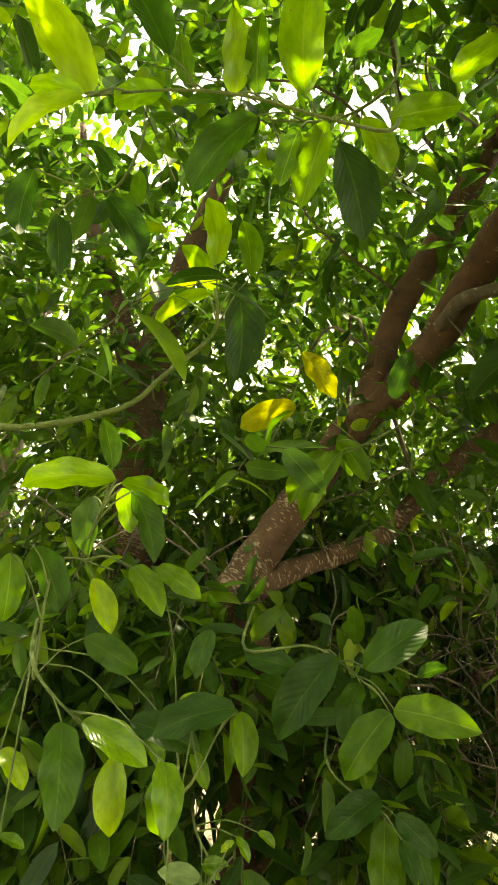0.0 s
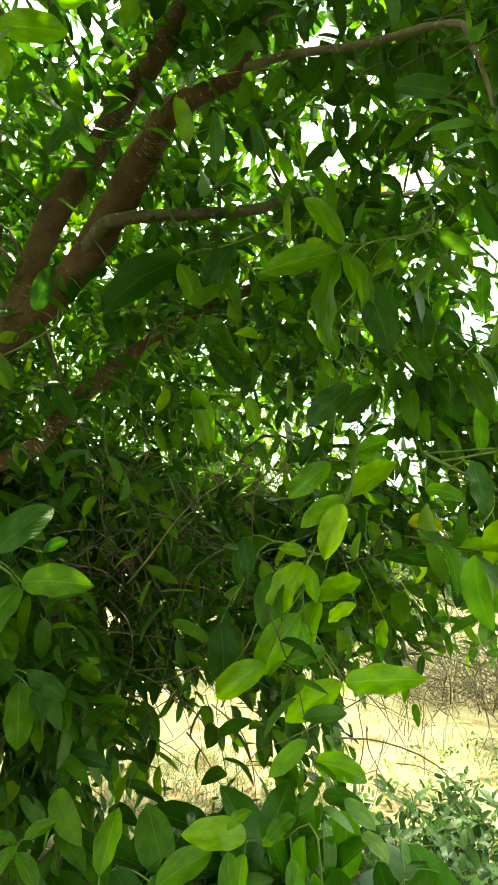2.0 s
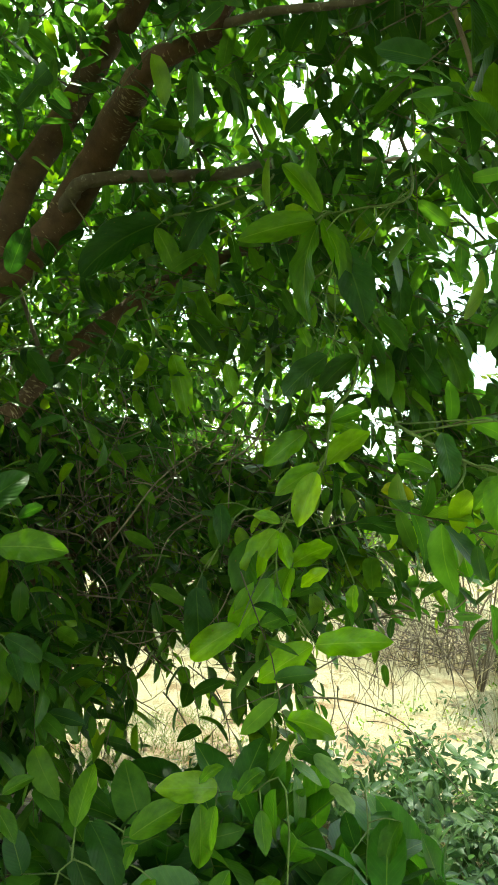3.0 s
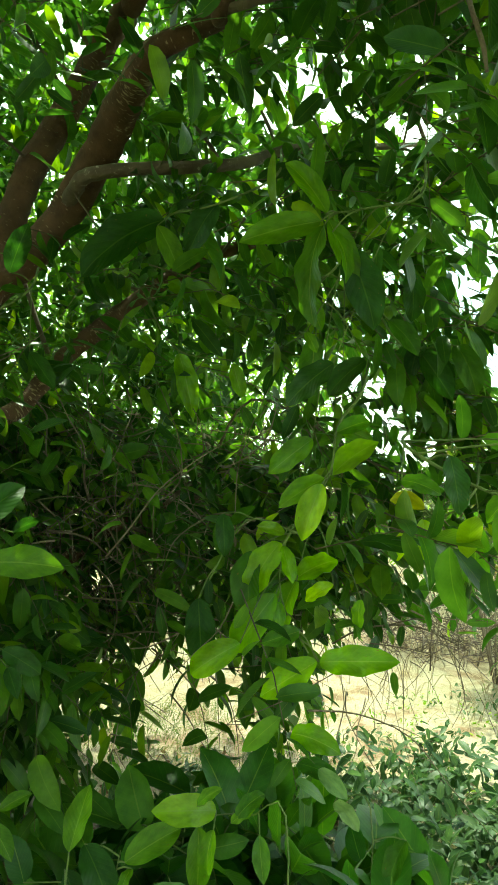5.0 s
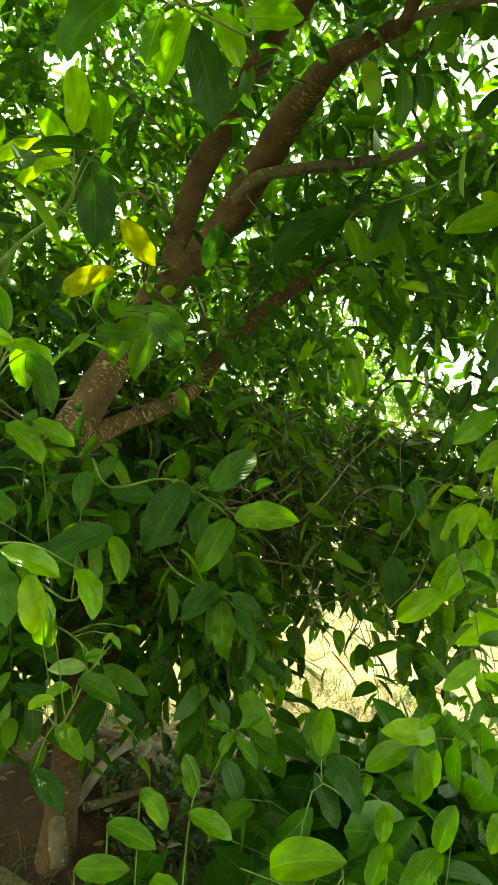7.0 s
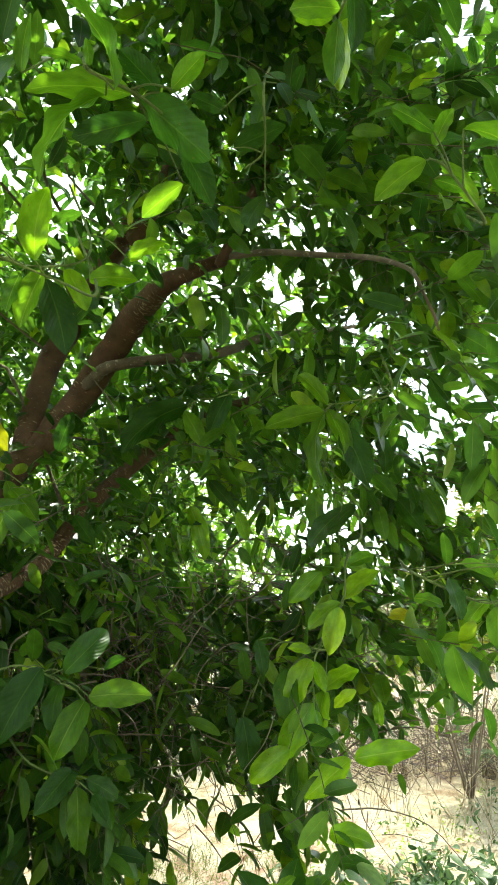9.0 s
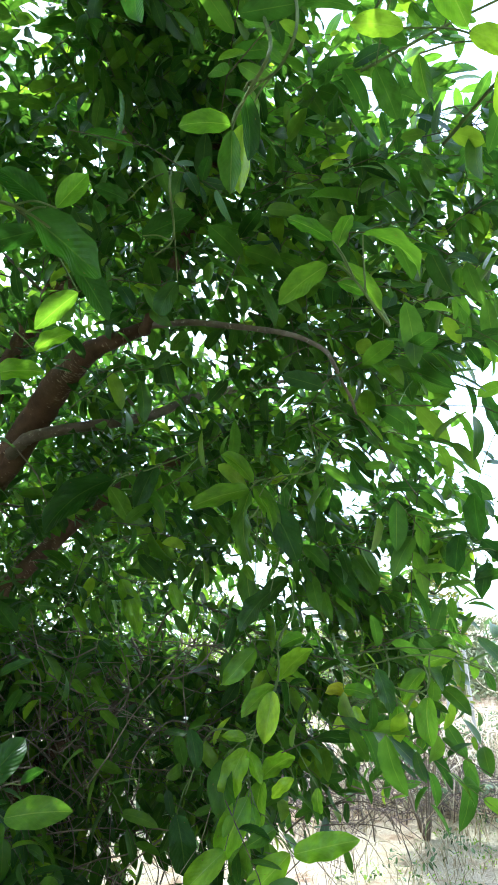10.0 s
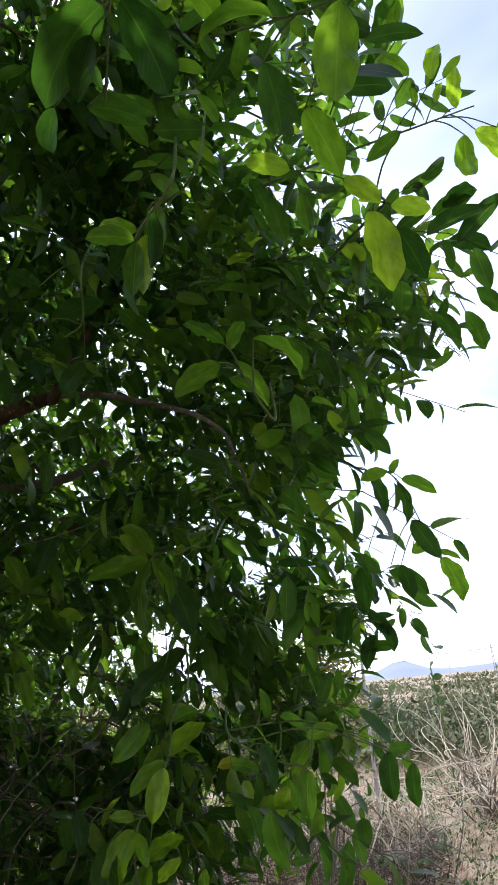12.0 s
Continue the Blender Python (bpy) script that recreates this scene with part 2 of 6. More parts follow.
def straw_material():
    m, n, l = material("dry_straw")
    r = ramp(n, ((0.0, (0.26, 0.19, 0.10)), (0.5, (0.44, 0.355, 0.21)), (0.85, (0.58, 0.50, 0.34)), (1.0, (0.22, 0.27, 0.08))))
    l.new(n.new("ShaderNodeNewGeometry").outputs["Random Per Island"], r.inputs["Fac"])
    p, t = n.new("ShaderNodeBsdfPrincipled"), n.new("ShaderNodeBsdfTranslucent")
    mix, out = n.new("ShaderNodeMixShader"), n.new("ShaderNodeOutputMaterial")
    l.new(r.outputs["Color"], p.inputs["Base Color"])
    l.new(r.outputs["Color"], t.inputs["Color"])
    p.inputs["Roughness"].default_value = 0.8
    mix.inputs["Fac"].default_value = 0.3
    l.new(p.outputs["BSDF"], mix.inputs[1])
    l.new(t.outputs["BSDF"], mix.inputs[2])
    l.new(mix.outputs["Shader"], out.inputs["Surface"])
    return m


ground_mat = ground_material()
straw_mat = straw_material()
grass_mat = leaf_material("green_grass", ((0.0, (0.06, 0.12, 0.02)), (0.6, (0.13, 0.20, 0.04)), (1.0, (0.30, 0.28, 0.12))), (1.5, 1.6, 1.0), True, veins=0.0)
# blue-grey of the distant air is put into the mountain's own colour
mountain_mat = plain_material("hazy_mountain", (0.20, 0.24, 0.31), (0.25, 0.29, 0.36), 0.002)
# scrub green paled and greyed to include distance haze
scrub_mat = plain_material("scrub_foliage", (0.075, 0.10, 0.042), (0.19, 0.19, 0.09), 0.35)
wire_mat = plain_material("grey_wire", (0.2, 0.2, 0.2), (0.3, 0.3, 0.3), 3, 0.6)


# ---- builders ----
rng = np.random.default_rng(11)


def mesh_object(name, verts, faces, mat, parent=None, label="", uv=None, smooth=True):
    me = bpy.data.meshes.new(name)
    me.from_pydata(verts, [], faces)
    if smooth:
        me.shade_smooth()
    me.materials.append(mat)
    ob = new(name, me)
    if parent is not None:
        ob.parent = parent
    if label:
        tagged(ob, label)
    return ob


def thing(name, at, label, category, group="", kind=""):
    """An Empty at the base of a thing, to parent its parts."""
    ob = new(name)
    ob.location = at
    ob.empty_display_size = 0.1
    return tagged(ob, label, category, group, kind)


def spline(points, steps):
    """A smooth way through the points, with radii carried along (Catmull-Rom)."""
    p = np.array(points, float)
    p = np.vstack([2 * p[0] - p[1], p, 2 * p[-1] - p[-2]])
    out = []
    for i in range(1, len(p) - 2):
        for s in range(steps):
            u = s / steps
            a, b, c, d = p[i - 1], p[i], p[i + 1], p[i + 2]
            out.append(0.5 * (2 * b + (c - a) * u + (2 * a - 5 * b + 4 * c - d) * u * u + (3 * b - a - 3 * c + d) * u ** 3))
    out.append(p[-2])
    return np.array(out)


def tube(points, sides=8, steps=5, rough=0.0):
    """Vertices and faces of a tapering, slightly uneven round stem; points are (x, y, z, radius)."""
    way = spline(points, steps)
    verts, faces = [], []
    u = np.array((0.3, 0.2, 0.9))
    for i, row in enumerate(way):
        c, r = row[:3], max(row[3], 0.0006)
        d = way[min(i + 1, len(way) - 1)][:3] - way[max(i - 1, 0)][:3]
        d = d / (np.linalg.norm(d) + 1e-9)
        u = u - d * np.dot(u, d)
        u = u / (np.linalg.norm(u) + 1e-9)
        v = np.cross(d, u)
        for k in range(sides):
            a = 2 * math.pi * k / sides
            q = c + (u * math.cos(a) + v * math.sin(a)) * r
            if rough:
                q = q + (u * math.cos(a) + v * math.sin(a)) * r * rough * noise.noise(Vector(q) * (2.2 / max(r, 0.02) * 0.35))
            verts.append(tuple(q))
    n = len(way)
    for i in range(n - 1):
        for k in range(sides):
            faces.append((i * sides + k, i * sides + (k + 1) % sides, (i + 1) * sides + (k + 1) % sides, (i + 1) * sides + k))
    faces.append(tuple(reversed(range(sides))))
    faces.append(tuple(range((n - 1) * sides, n * sides)))
    return verts, faces


def joined(pieces):
    verts, faces = [], []
    for v, f in pieces:
        k = len(verts)
        verts.extend(v)
        faces.extend(tuple(i + k for i in g) for g in f)
    return verts, faces


def blade(segs, across, full=2.3, blunt=0.76, sickle=0.0, wavy=0.0):
    """A leaf blade lying along +y, one long and one wide at its widest, and its texture places."""
    verts, uvs, faces = [], [], []
    for i in range(segs + 1):
        y = 0.5 * i / segs + 0.25 * (1 - math.cos(math.pi * i / segs))
        w = (1 - abs(2 * y ** 0.9 - 1) ** full) ** blunt if 0 < i < segs else 0.02
        w *= 1 - 0.18 * max(0.0, y - 0.72) / 0.28
        for k in range(across + 1):
            x = k / across - 0.5
            ripple = 1 + wavy * math.sin(y * 23 + 2.1 * k)
            verts.append((x * w * ripple + sickle * y * (1 - y), y, 0.0))
            uvs.append((k / across, y))
    for i in range(segs):
        for k in range(across):
            a = i * (across + 1) + k
            faces.append((a, a + 1, a + across + 2, a + across + 1))
    return np.array(verts), np.array(uvs), np.array(faces)


def leaf_cloud(name, base, axis, normal, length, width, bend, fold, mat, parent=None, label="", segs=7):
    """Many leaves in one mesh: arrays of bases, directions and sizes."""
    tv, tu, tf = blade(segs, 2, 2.0 + 0.1 * segs, 0.78)
    n, k = len(base), len(tv)
    axis = axis / np.linalg.norm(axis, axis=1)[:, None]
    normal = normal - axis * np.sum(axis * normal, 1)[:, None]
    normal = normal / (np.linalg.norm(normal, axis=1)[:, None] + 1e-9)
    side = np.cross(axis, normal)
    x = tv[None, :, 0] * width[:, None]
    ang = bend[:, None] * tv[None, :, 1]
    safe = np.where(np.abs(bend) < 1e-3, 1e-3, bend)[:, None]
    y = np.sin(ang) / safe * length[:, None]
    z = -(1 - np.cos(ang)) / safe * length[:, None] + np.abs(x) * fold[:, None]
    v = base[:, None, :] + side[:, None, :] * x[..., None] + axis[:, None, :] * y[..., None] + normal[:, None, :] * z[..., None]
    f = (tf[None] + (np.arange(n) * k)[:, None, None]).reshape(-1)
    me = bpy.data.meshes.new(name)
    me.vertices.add(n * k)
    me.vertices.foreach_set("co", v.reshape(-1).astype(np.float32))
    me.loops.add(len(f))
    me.loops.foreach_set("vertex_index", f.astype(np.int32))
    count = n * len(tf)
    me.polygons.add(count)
    me.polygons.foreach_set("loop_start", np.arange(0, count * 4, 4, dtype=np.int32))
    me.update(calc_edges=True)
    layer = me.uv_layers.new(name="UVMap")
    layer.data.foreach_set("uv", np.tile(tu[tf.reshape(-1)], (n, 1)).reshape(-1).astype(np.float32))
    me.shade_smooth()
    me.materials.append(mat)
    ob = new(name, me)
    if parent is not None:
        ob.parent = parent
    if label:
        tagged(ob, label)
    return ob


def unit(v):
    return v / (np.linalg.norm(v, axis=-1, keepdims=True) + 1e-9)


def sprays(centres, heading, size, leaves, leaf_len, spread=0.9, wide=0.42, droop=0.5):
    """Leafy twigs: for each centre a short twig with leaves set alternately along it. Gives leaf arrays and twig tubes."""
    m = len(centres)
    heading = unit(heading)
    k = leaves
    u = (np.arange(k) + 0.5) / k
    sag = np.array((0, 0, -1.0))
    tw = size * rng.uniform(0.7, 1.25, m)
    along = centres[:, None, :] + heading[:, None, :] * ((u - 0.5)[None, :, None] * tw[:, None, None]) \
        + sag * (0.25 * tw[:, None, None] * (u ** 2)[None, :, None])
    ref = unit(np.cross(heading, rng.normal(size=(m, 3))))
    flip = np.where(np.arange(k) % 2 == 0, 1.0, -1.0)
    out = ref[:, None, :] * flip[None, :, None] * spread + heading[:, None, :] * 0.55 + sag * droop * rng.uniform(0.2, 1.5, (m, k, 1))
    out = out + rng.normal(scale=0.33, size=(m, k, 3))
    up = np.array((0, 0, 1.0)) + rng.normal(scale=0.55, size=(m, k, 3))
    n = m * k
    ln = (leaf_len * rng.uniform(0.6, 1.3, (m, k)) * (0.75 + 0.5 * np.sin(math.pi * (0.15 + 0.75 * u)))[None]).reshape(n)
    wd = ln * wide * rng.uniform(0.75, 1.15, n)
    return (along.reshape(n, 3), out.reshape(n, 3), up.reshape(n, 3), ln, wd,
            rng.uniform(0.1, 0.95, n), rng.uniform(0.05, 0.5, n)), \
        (centres - heading * tw[:, None] * 0.55, centres, centres + heading * tw[:, None] * 0.5 + sag * 0.25 * tw[:, None])


def thin_stems(name, a, b, c, r, mat, parent=None, label=""):
    """Many three-sided twigs through three points each, in one mesh."""
    m = len(a)
    rows = np.stack([a, b, c], 1)
    rad = np.array((1.0, 0.8, 0.45))
    d = unit(c - a)
    u = unit(np.cross(d, np.array((0.31, 0.52, 0.77))))
    v = np.cross(d, u)
    ring = [u * math.cos(t) + v * math.sin(t) for t in (0.0, 2.094, 4.189)]
    verts = np.stack([rows[:, i] + ring[j] * (r * rad[i])[:, None] for i in range(3) for j in range(3)], 1).reshape(-1, 3)
    quad = np.array([(i * 3 + j, i * 3 + (j + 1) % 3, i * 3 + 3 + (j + 1) % 3, i * 3 + 3 + j) for i in range(2) for j in range(3)])
    f = (quad[None] + (np.arange(m) * 9)[:, None, None]).reshape(-1)
    me = bpy.data.meshes.new(name)
    me.vertices.add(m * 9)
    me.vertices.foreach_set("co", verts.reshape(-1).astype(np.float32))
    me.loops.add(len(f))
    me.loops.foreach_set("vertex_index", f.astype(np.int32))
    me.polygons.add(m * 6)
    me.polygons.foreach_set("loop_start", np.arange(0, m * 24, 4, dtype=np.int32))
    me.update(calc_edges=True)
    me.shade_smooth()
    me.materials.append(mat)
    ob = new(name, me)
    if parent is not None:
        ob.parent = parent
    if label:
        tagged(ob, label)
    return ob


# ---- ground and distance ----
def ground_height(x, y):
    r = math.hypot(x, y)
    h = 0.05 * noise.noise(Vector((x * 0.7, y * 0.7, 0.3))) + 0.02 * noise.noise(Vector((x * 3, y * 3, 1.3)))
    h *= min(1.0, 6.0 / max(r, 0.1) * 2)
    far = max(0.0, r - 9.0)
    h += 0.9 * noise.noise(Vector((x * 0.03, y * 0.03, 5.0))) * min(1.0, far / 30.0)
    h -= 0.004 * min(far, 700)
    h += 0.05 * max(0.0, min(x - 0.8, 3.0))
    return h


def build_ground():
    verts, faces = [], []
    radii = [0.0] + [0.25 * 1.09 ** i for i in range(112)]
    sides = 120
    verts.append((0, 0, ground_height(0, 0)))
    for r in radii[1:]:
        for k in range(sides):
            a = 2 * math.pi * k / sides
            x, y = r * math.sin(a), r * math.cos(a) + 1.0
            verts.append((x, y, ground_height(x, y)))
    for k in range(sides):
        faces.append((0, 1 + (k + 1) % sides, 1 + k))
    for i in range(len(radii) - 2):
        for k in range(sides):
            a, b = 1 + i * sides + k, 1 + i * sides + (k + 1) % sides
            faces.append((a, b, b + sides, a + sides))
    ob = mesh_object("ground", verts, faces, ground_mat)
    tagged(ob, "dry reddish ground with bleached straw and sparse green", "ground", kind="structure")


build_ground()


def ridge(name, dist, az0, az1, height, seed, peaks):
    """A far mountain ridge with a rising outline and a real back slope."""
    verts, faces = [], []
    n = 70
    for i in range(n + 1):
        a = radians(az0 + (az1 - az0) * i / n)
        h = height * (0.35 + 0.3 * noise.noise(Vector((i * 0.09, seed, 0))) + 0.12 * noise.noise(Vector((i * 0.4, seed, 3))))
        for p_az, p_h, p_w in peaks:
            h += p_h * max(0.0, 1 - abs(math.degrees(a) - p_az) / p_w) ** 1.1
        h *= min(1, i / 6, (n - i) / 6) * 0.9 + 0.1
        for d, z in ((dist * 0.86, -30.0), (dist * 0.94, h * 0.45), (dist, h), (dist * 1.12, -30.0)):
            verts.append((d * math.sin(a), d * math.cos(a), z))
    for i in range(n):
        for k in range(3):
            a = i * 4 + k
            faces.append((a, a + 1, a + 5, a + 4))
    ob = mesh_object(name, verts, faces, mountain_mat)
    tagged(ob, "hazy blue-grey mountain ridge on the horizon", "mountain", kind="structure")


ridge("backdrop", 4200, 30, 100, 26, 2.0, ((56.6, 58, 2.6), (57.2, 42, 6.5), (66, 34, 6.0)))
ridge("backdrop", 4700, -75, 40, 40, 7.0, ((-20, 40, 14.0),))


# ---- the tree ----
tree = thing("tree", (0.08, 1.95, 0.0), "broad-leaved tree with reddish lichen-spotted limbs and dense green crown", "tree")


LIMB_WAYS = []


def grained(ob, rows, sides, steps):
    """Stores for each vertex its place round and along the limb, for the bark's rings."""
    way = spline(rows, steps)
    run = np.concatenate([[0.0], np.cumsum(np.linalg.norm(np.diff(way[:, :3], axis=0), axis=1))])
    a = 2 * math.pi * np.arange(sides) / sides
    r = way[:, 3][:, None]
    g = np.stack([np.cos(a)[None] * r, np.sin(a)[None] * r, np.broadcast_to(run[:, None], (len(run), sides))], -1).reshape(-1, 3)
    ob.data.attributes.new("grain", "FLOAT_VECTOR", "POINT").data.foreach_set("vector", g.reshape(-1).astype(np.float32))
    return ob


def limb(name, rows, mat=bark, sides=14, steps=7, rough=0.16, label=""):
    v, f = tube(rows, sides, steps, rough)
    ob = mesh_object(name, [tuple(np.array(p) - np.array(tree.location)) for p in v], f, mat, tree, label)
    if name != "root":
        LIMB_WAYS.append(spline(rows, 8))
    return grained(ob, rows, sides, steps)


limb("trunk", ((0.150, 2.05, -0.150, 0.11), (0.155, 2.05, 0.10, 0.062), (0.165, 2.00, 0.45, 0.052), (0.165, 1.92, 0.85, 0.055), (0.13, 1.82, 1.20, 0.064), (0.07, 1.785, 1.37, 0.066)))
# these two limbs end in added, unseen boughs that carry lobe 8 over the path
limb("limb", ((0.055, 1.780, 1.364, 0.057), (0.140, 1.820, 1.524, 0.055), (0.224, 1.850, 1.687, 0.053), (0.330, 1.890, 1.883, 0.051), (0.446, 1.900, 2.029, 0.050), (0.538, 1.860, 2.162, 0.050), (0.606, 1.740, 2.312, 0.051), (0.637, 1.580, 2.400, 0.046), (0.645, 1.380, 2.411, 0.032), (0.699, 1.300, 2.431, 0.023), (0.782, 1.240, 2.472, 0.019), (0.743, 1.200, 2.427, 0.017), (0.762, 1.170, 2.489, 0.017), (0.974, 1.140, 3.012, 0.026), (1.009, 1.120, 3.271, 0.025), (1.031, 1.090, 3.609, 0.025), (0.775, 0.800, 3.450, 0.020), (0.550, 0.400, 3.740, 0.017), (0.150, -0.350, 3.800, 0.013), (-0.350, -1.100, 3.570, 0.010), (-0.800, -1.700, 3.220, 0.004)))
limb("limb", ((0.368, 1.900, 1.973, 0.040), (0.396, 1.920, 2.104, 0.042), (0.445, 1.930, 2.309, 0.042), (0.529, 1.900, 2.498, 0.041), (0.610, 1.860, 2.702, 0.038), (0.675, 1.820, 2.850, 0.035), (0.698, 1.770, 2.981, 0.033), (0.663, 1.660, 2.745, 0.028), (0.837, 1.500, 3.385, 0.029), (0.798, 1.450, 3.619, 0.029), (0.832, 1.400, 3.931, 0.028), (0.700, 1.200, 3.720, 0.020), (0.350, 0.850, 4.020, 0.017), (-0.400, 0.100, 4.070, 0.013), (-1.200, -0.800, 3.720, 0.009), (-1.800, -1.400, 3.320, 0.004)))
limb("limb", ((0.083, 1.800, 1.381, 0.047), (0.213, 1.850, 1.461, 0.031), (0.347, 1.900, 1.527, 0.029), (0.473, 1.950, 1.603, 0.028), (0.594, 1.970, 1.776, 0.029), (0.723, 1.980, 1.908, 0.030), (0.893, 1.980, 2.067, 0.027), (1.051, 1.980, 2.189, 0.026), (1.104, 1.960, 2.219, 0.023), (1.299, 1.920, 2.305, 0.018), (1.578, 1.850, 2.417, 0.009)))
limb("limb", ((0.100, 1.920, 0.500, 0.043), (0.418, 2.050, 0.935, 0.032), (0.543, 2.080, 1.009, 0.031), (0.635, 2.100, 1.083, 0.028), (0.750, 2.120, 1.182, 0.023), (0.921, 2.120, 1.282, 0.017), (1.124, 2.100, 1.351, 0.009)))
limb("branch", ((0.548, 1.815, 2.200, 0.023), (0.553, 1.730, 2.210, 0.022), (0.570, 1.660, 2.221, 0.020), (0.671, 1.620, 2.249, 0.018), (0.829, 1.580, 2.283, 0.018), (0.977, 1.580, 2.335, 0.017), (1.145, 1.600, 2.432, 0.016), (1.328, 1.620, 2.502, 0.015), (1.510, 1.620, 2.560, 0.011), (1.684, 1.600, 2.612, 0.005)), bark_grey, 8)
limb("branch", ((0.745, 1.210, 2.446, 0.011), (0.801, 1.050, 2.396, 0.009), (0.845, 0.920, 2.335, 0.008), (0.864, 0.800, 2.272, 0.007), (0.851, 0.680, 2.198, 0.006), (0.827, 0.580, 2.118, 0.005), (0.809, 0.540, 2.070, 0.004), (0.819, 0.530, 2.025, 0.003), (0.838, 0.530, 1.992, 0.003), (0.846, 0.530, 1.963, 0.002)), bark_grey, 8,
     label="grey bare-ended branch bending down at its tip")
# low grey roots and stems round the foot
limb("root", ((0.208, 2.200, 0.124, 0.018), (0.340, 2.300, 0.243, 0.019), (0.453, 2.350, 0.265, 0.020), (0.543, 2.350, 0.240, 0.018), (0.796, 2.300, 0.210, 0.020), (0.900, 2.250, 0.173, 0.020), (0.967, 2.200, 0.120, 0.018), (1.060, 2.100, 0.032, 0.015)), root_grey, 8, label="grey arching low stem")
limb("root", ((0.498, 2.350, 0.253, 0.015), (0.448, 2.330, 0.186, 0.015), (0.424, 2.300, 0.075, 0.015), (0.428, 2.300, -0.108, 0.015)), root_grey, 8, label="grey arching low stem")
limb("root", ((0.242, 2.150, 0.148, 0.018), (0.446, 2.200, 0.153, 0.014), (0.638, 2.200, 0.125, 0.015), (0.818, 2.200, 0.082, 0.013), (0.958, 2.200, 0.081, 0.011), (1.086, 2.100, -0.014, 0.011)), bark_grey, 8)
limb("root", ((0.523, 2.300, 0.225, 0.015), (0.626, 2.250, 0.164, 0.013), (0.793, 2.200, 0.117, 0.013), (0.939, 2.150, 0.062, 0.011)), root_grey, 8)
limb("root", ((0.188, 2.050, 0.340, 0.026), (0.148, 2.000, 0.207, 0.029), (0.161, 1.950, 0.093, 0.032)), bark_grey, 8)

TREE_AT = np.array(tree.location)

# lobes 8 and 11 are unseen canopy behind the path, added to block skylight
LOBES = (((-0.45, 2.4, 2.07), (2.45, 1.8, 2.15)), ((0.98, 0.62, 2.87), (0.75, 0.75, 0.85)), ((1.12, 1.02, 1.62), (0.68, 0.8, 0.9)),
         ((1.05, 1.6, 2.42), (0.95, 1.2, 1.2)), ((0.0, 1.62, 0.90), (0.72, 0.45, 0.52)),
         ((0.75, 2.5, 1.22), (1.1, 0.6, 0.42)), ((-0.8, 2.6, 1.72), (1.0, 0.8, 0.95)), ((0.98, 1.2, 3.12), (0.62, 0.7, 0.6)),
         ((-0.7, -0.95, 3.25), (2.4, 1.8, 1.15)), ((0.67, 0.78, 3.42), (0.4, 0.4, 0.45)),
         ((0.5, 2.75, 1.8), (0.9, 0.5, 0.5)), ((1.0, -1.95, 3.0), (1.5, 1.15, 0.95)),
         ((0.55, 3.35, 2.45), (1.75, 0.6, 1.45)), ((0.30, 1.10, 3.05), (0.55, 0.5, 0.4)))


# open sight lines between the boughs: a place, a way and the half-width per metre
GAPS_MIDDLE = ((0.24, -0.01, 1.44, 0.424, 0.726, 0.541, 0.046), (0.24, -0.01, 1.44, 0.552, 0.672, 0.494, 0.044),
               (0.24, -0.01, 1.44, 0.125, 0.908, 0.401, 0.020), (0.24, -0.01, 1.44, 0.290, 0.934, 0.209, 0.033),
               (0.24, -0.01, 1.44, 0.383, 0.896, 0.224, 0.024), (0.24, -0.01, 1.44, 0.390, 0.868, -0.305, 0.069),
               (0.24, -0.01, 1.44, 0.593, 0.743, 0.311, 0.027), (0.24, -0.01, 1.44, 0.196, 0.960, -0.200, 0.031),
               (0.19, 0.11, 1.47, -0.316, 0.758, 0.570, 0.041))
GAPS_BACK = ((0.19, 0.11, 1.47, -0.388, 0.863, 0.324, 0.037), (0.19, 0.11, 1.47, -0.188, 0.965, 0.182, 0.026),
             (0.19, 0.11, 1.47, 0.170, 0.802, 0.572, 0.026), (-0.01, -0.20, 1.55, 0.496, 0.735, 0.463, 0.037),
             (0.25, -0.03, 1.41, 0.635, 0.708, -0.310, 0.073), (0.25, -0.03, 1.41, 0.741, 0.639, 0.206, 0.041),
             (0.24, -0.01, 1.44, 0.392, 0.665, 0.636, 0.037), (0.25, -0.03, 1.41, 0.458, 0.721, 0.520, 0.035),
             (0.25, -0.03, 1.41, 0.561, 0.660, 0.500, 0.045))
GAPS_SIDE = ((0.25, -0.03, 1.41, 0.561, 0.693, 0.452, 0.022), (0.25, -0.03, 1.41, 0.576, 0.711, 0.402, 0.026),
             (0.25, -0.03, 1.41, 0.663, 0.679, 0.314, 0.030), (0.25, -0.03, 1.41, 0.731, 0.651, 0.207, 0.055),
             (0.25, -0.03, 1.41, 0.465, 0.648, 0.603, 0.030), (0.25, -0.03, 1.41, 0.404, 0.644, 0.649, 0.030),
             (0.16, 0.02, 1.53, -0.225, 0.962, 0.152, 0.030), (0.16, 0.02, 1.53, -0.218, 0.972, 0.084, 0.036),
             (0.16, 0.02, 1.53, -0.219, 0.976, 0.006, 0.030), (-0.02, -0.32, 1.59, 0.743, 0.667, 0.062, 0.034),
             (-0.02, -0.32, 1.59, 0.767, 0.641, 0.030, 0.026))
GAPS_LOW = ((0.07, -0.03, 1.39, 0.184, 0.896, 0.403, 0.030), (0.30, -0.01, 1.47, 0.213, 0.957, -0.198, 0.034), (0.30, -0.01, 1.47, 0.160, 0.950, -0.270, 0.022))
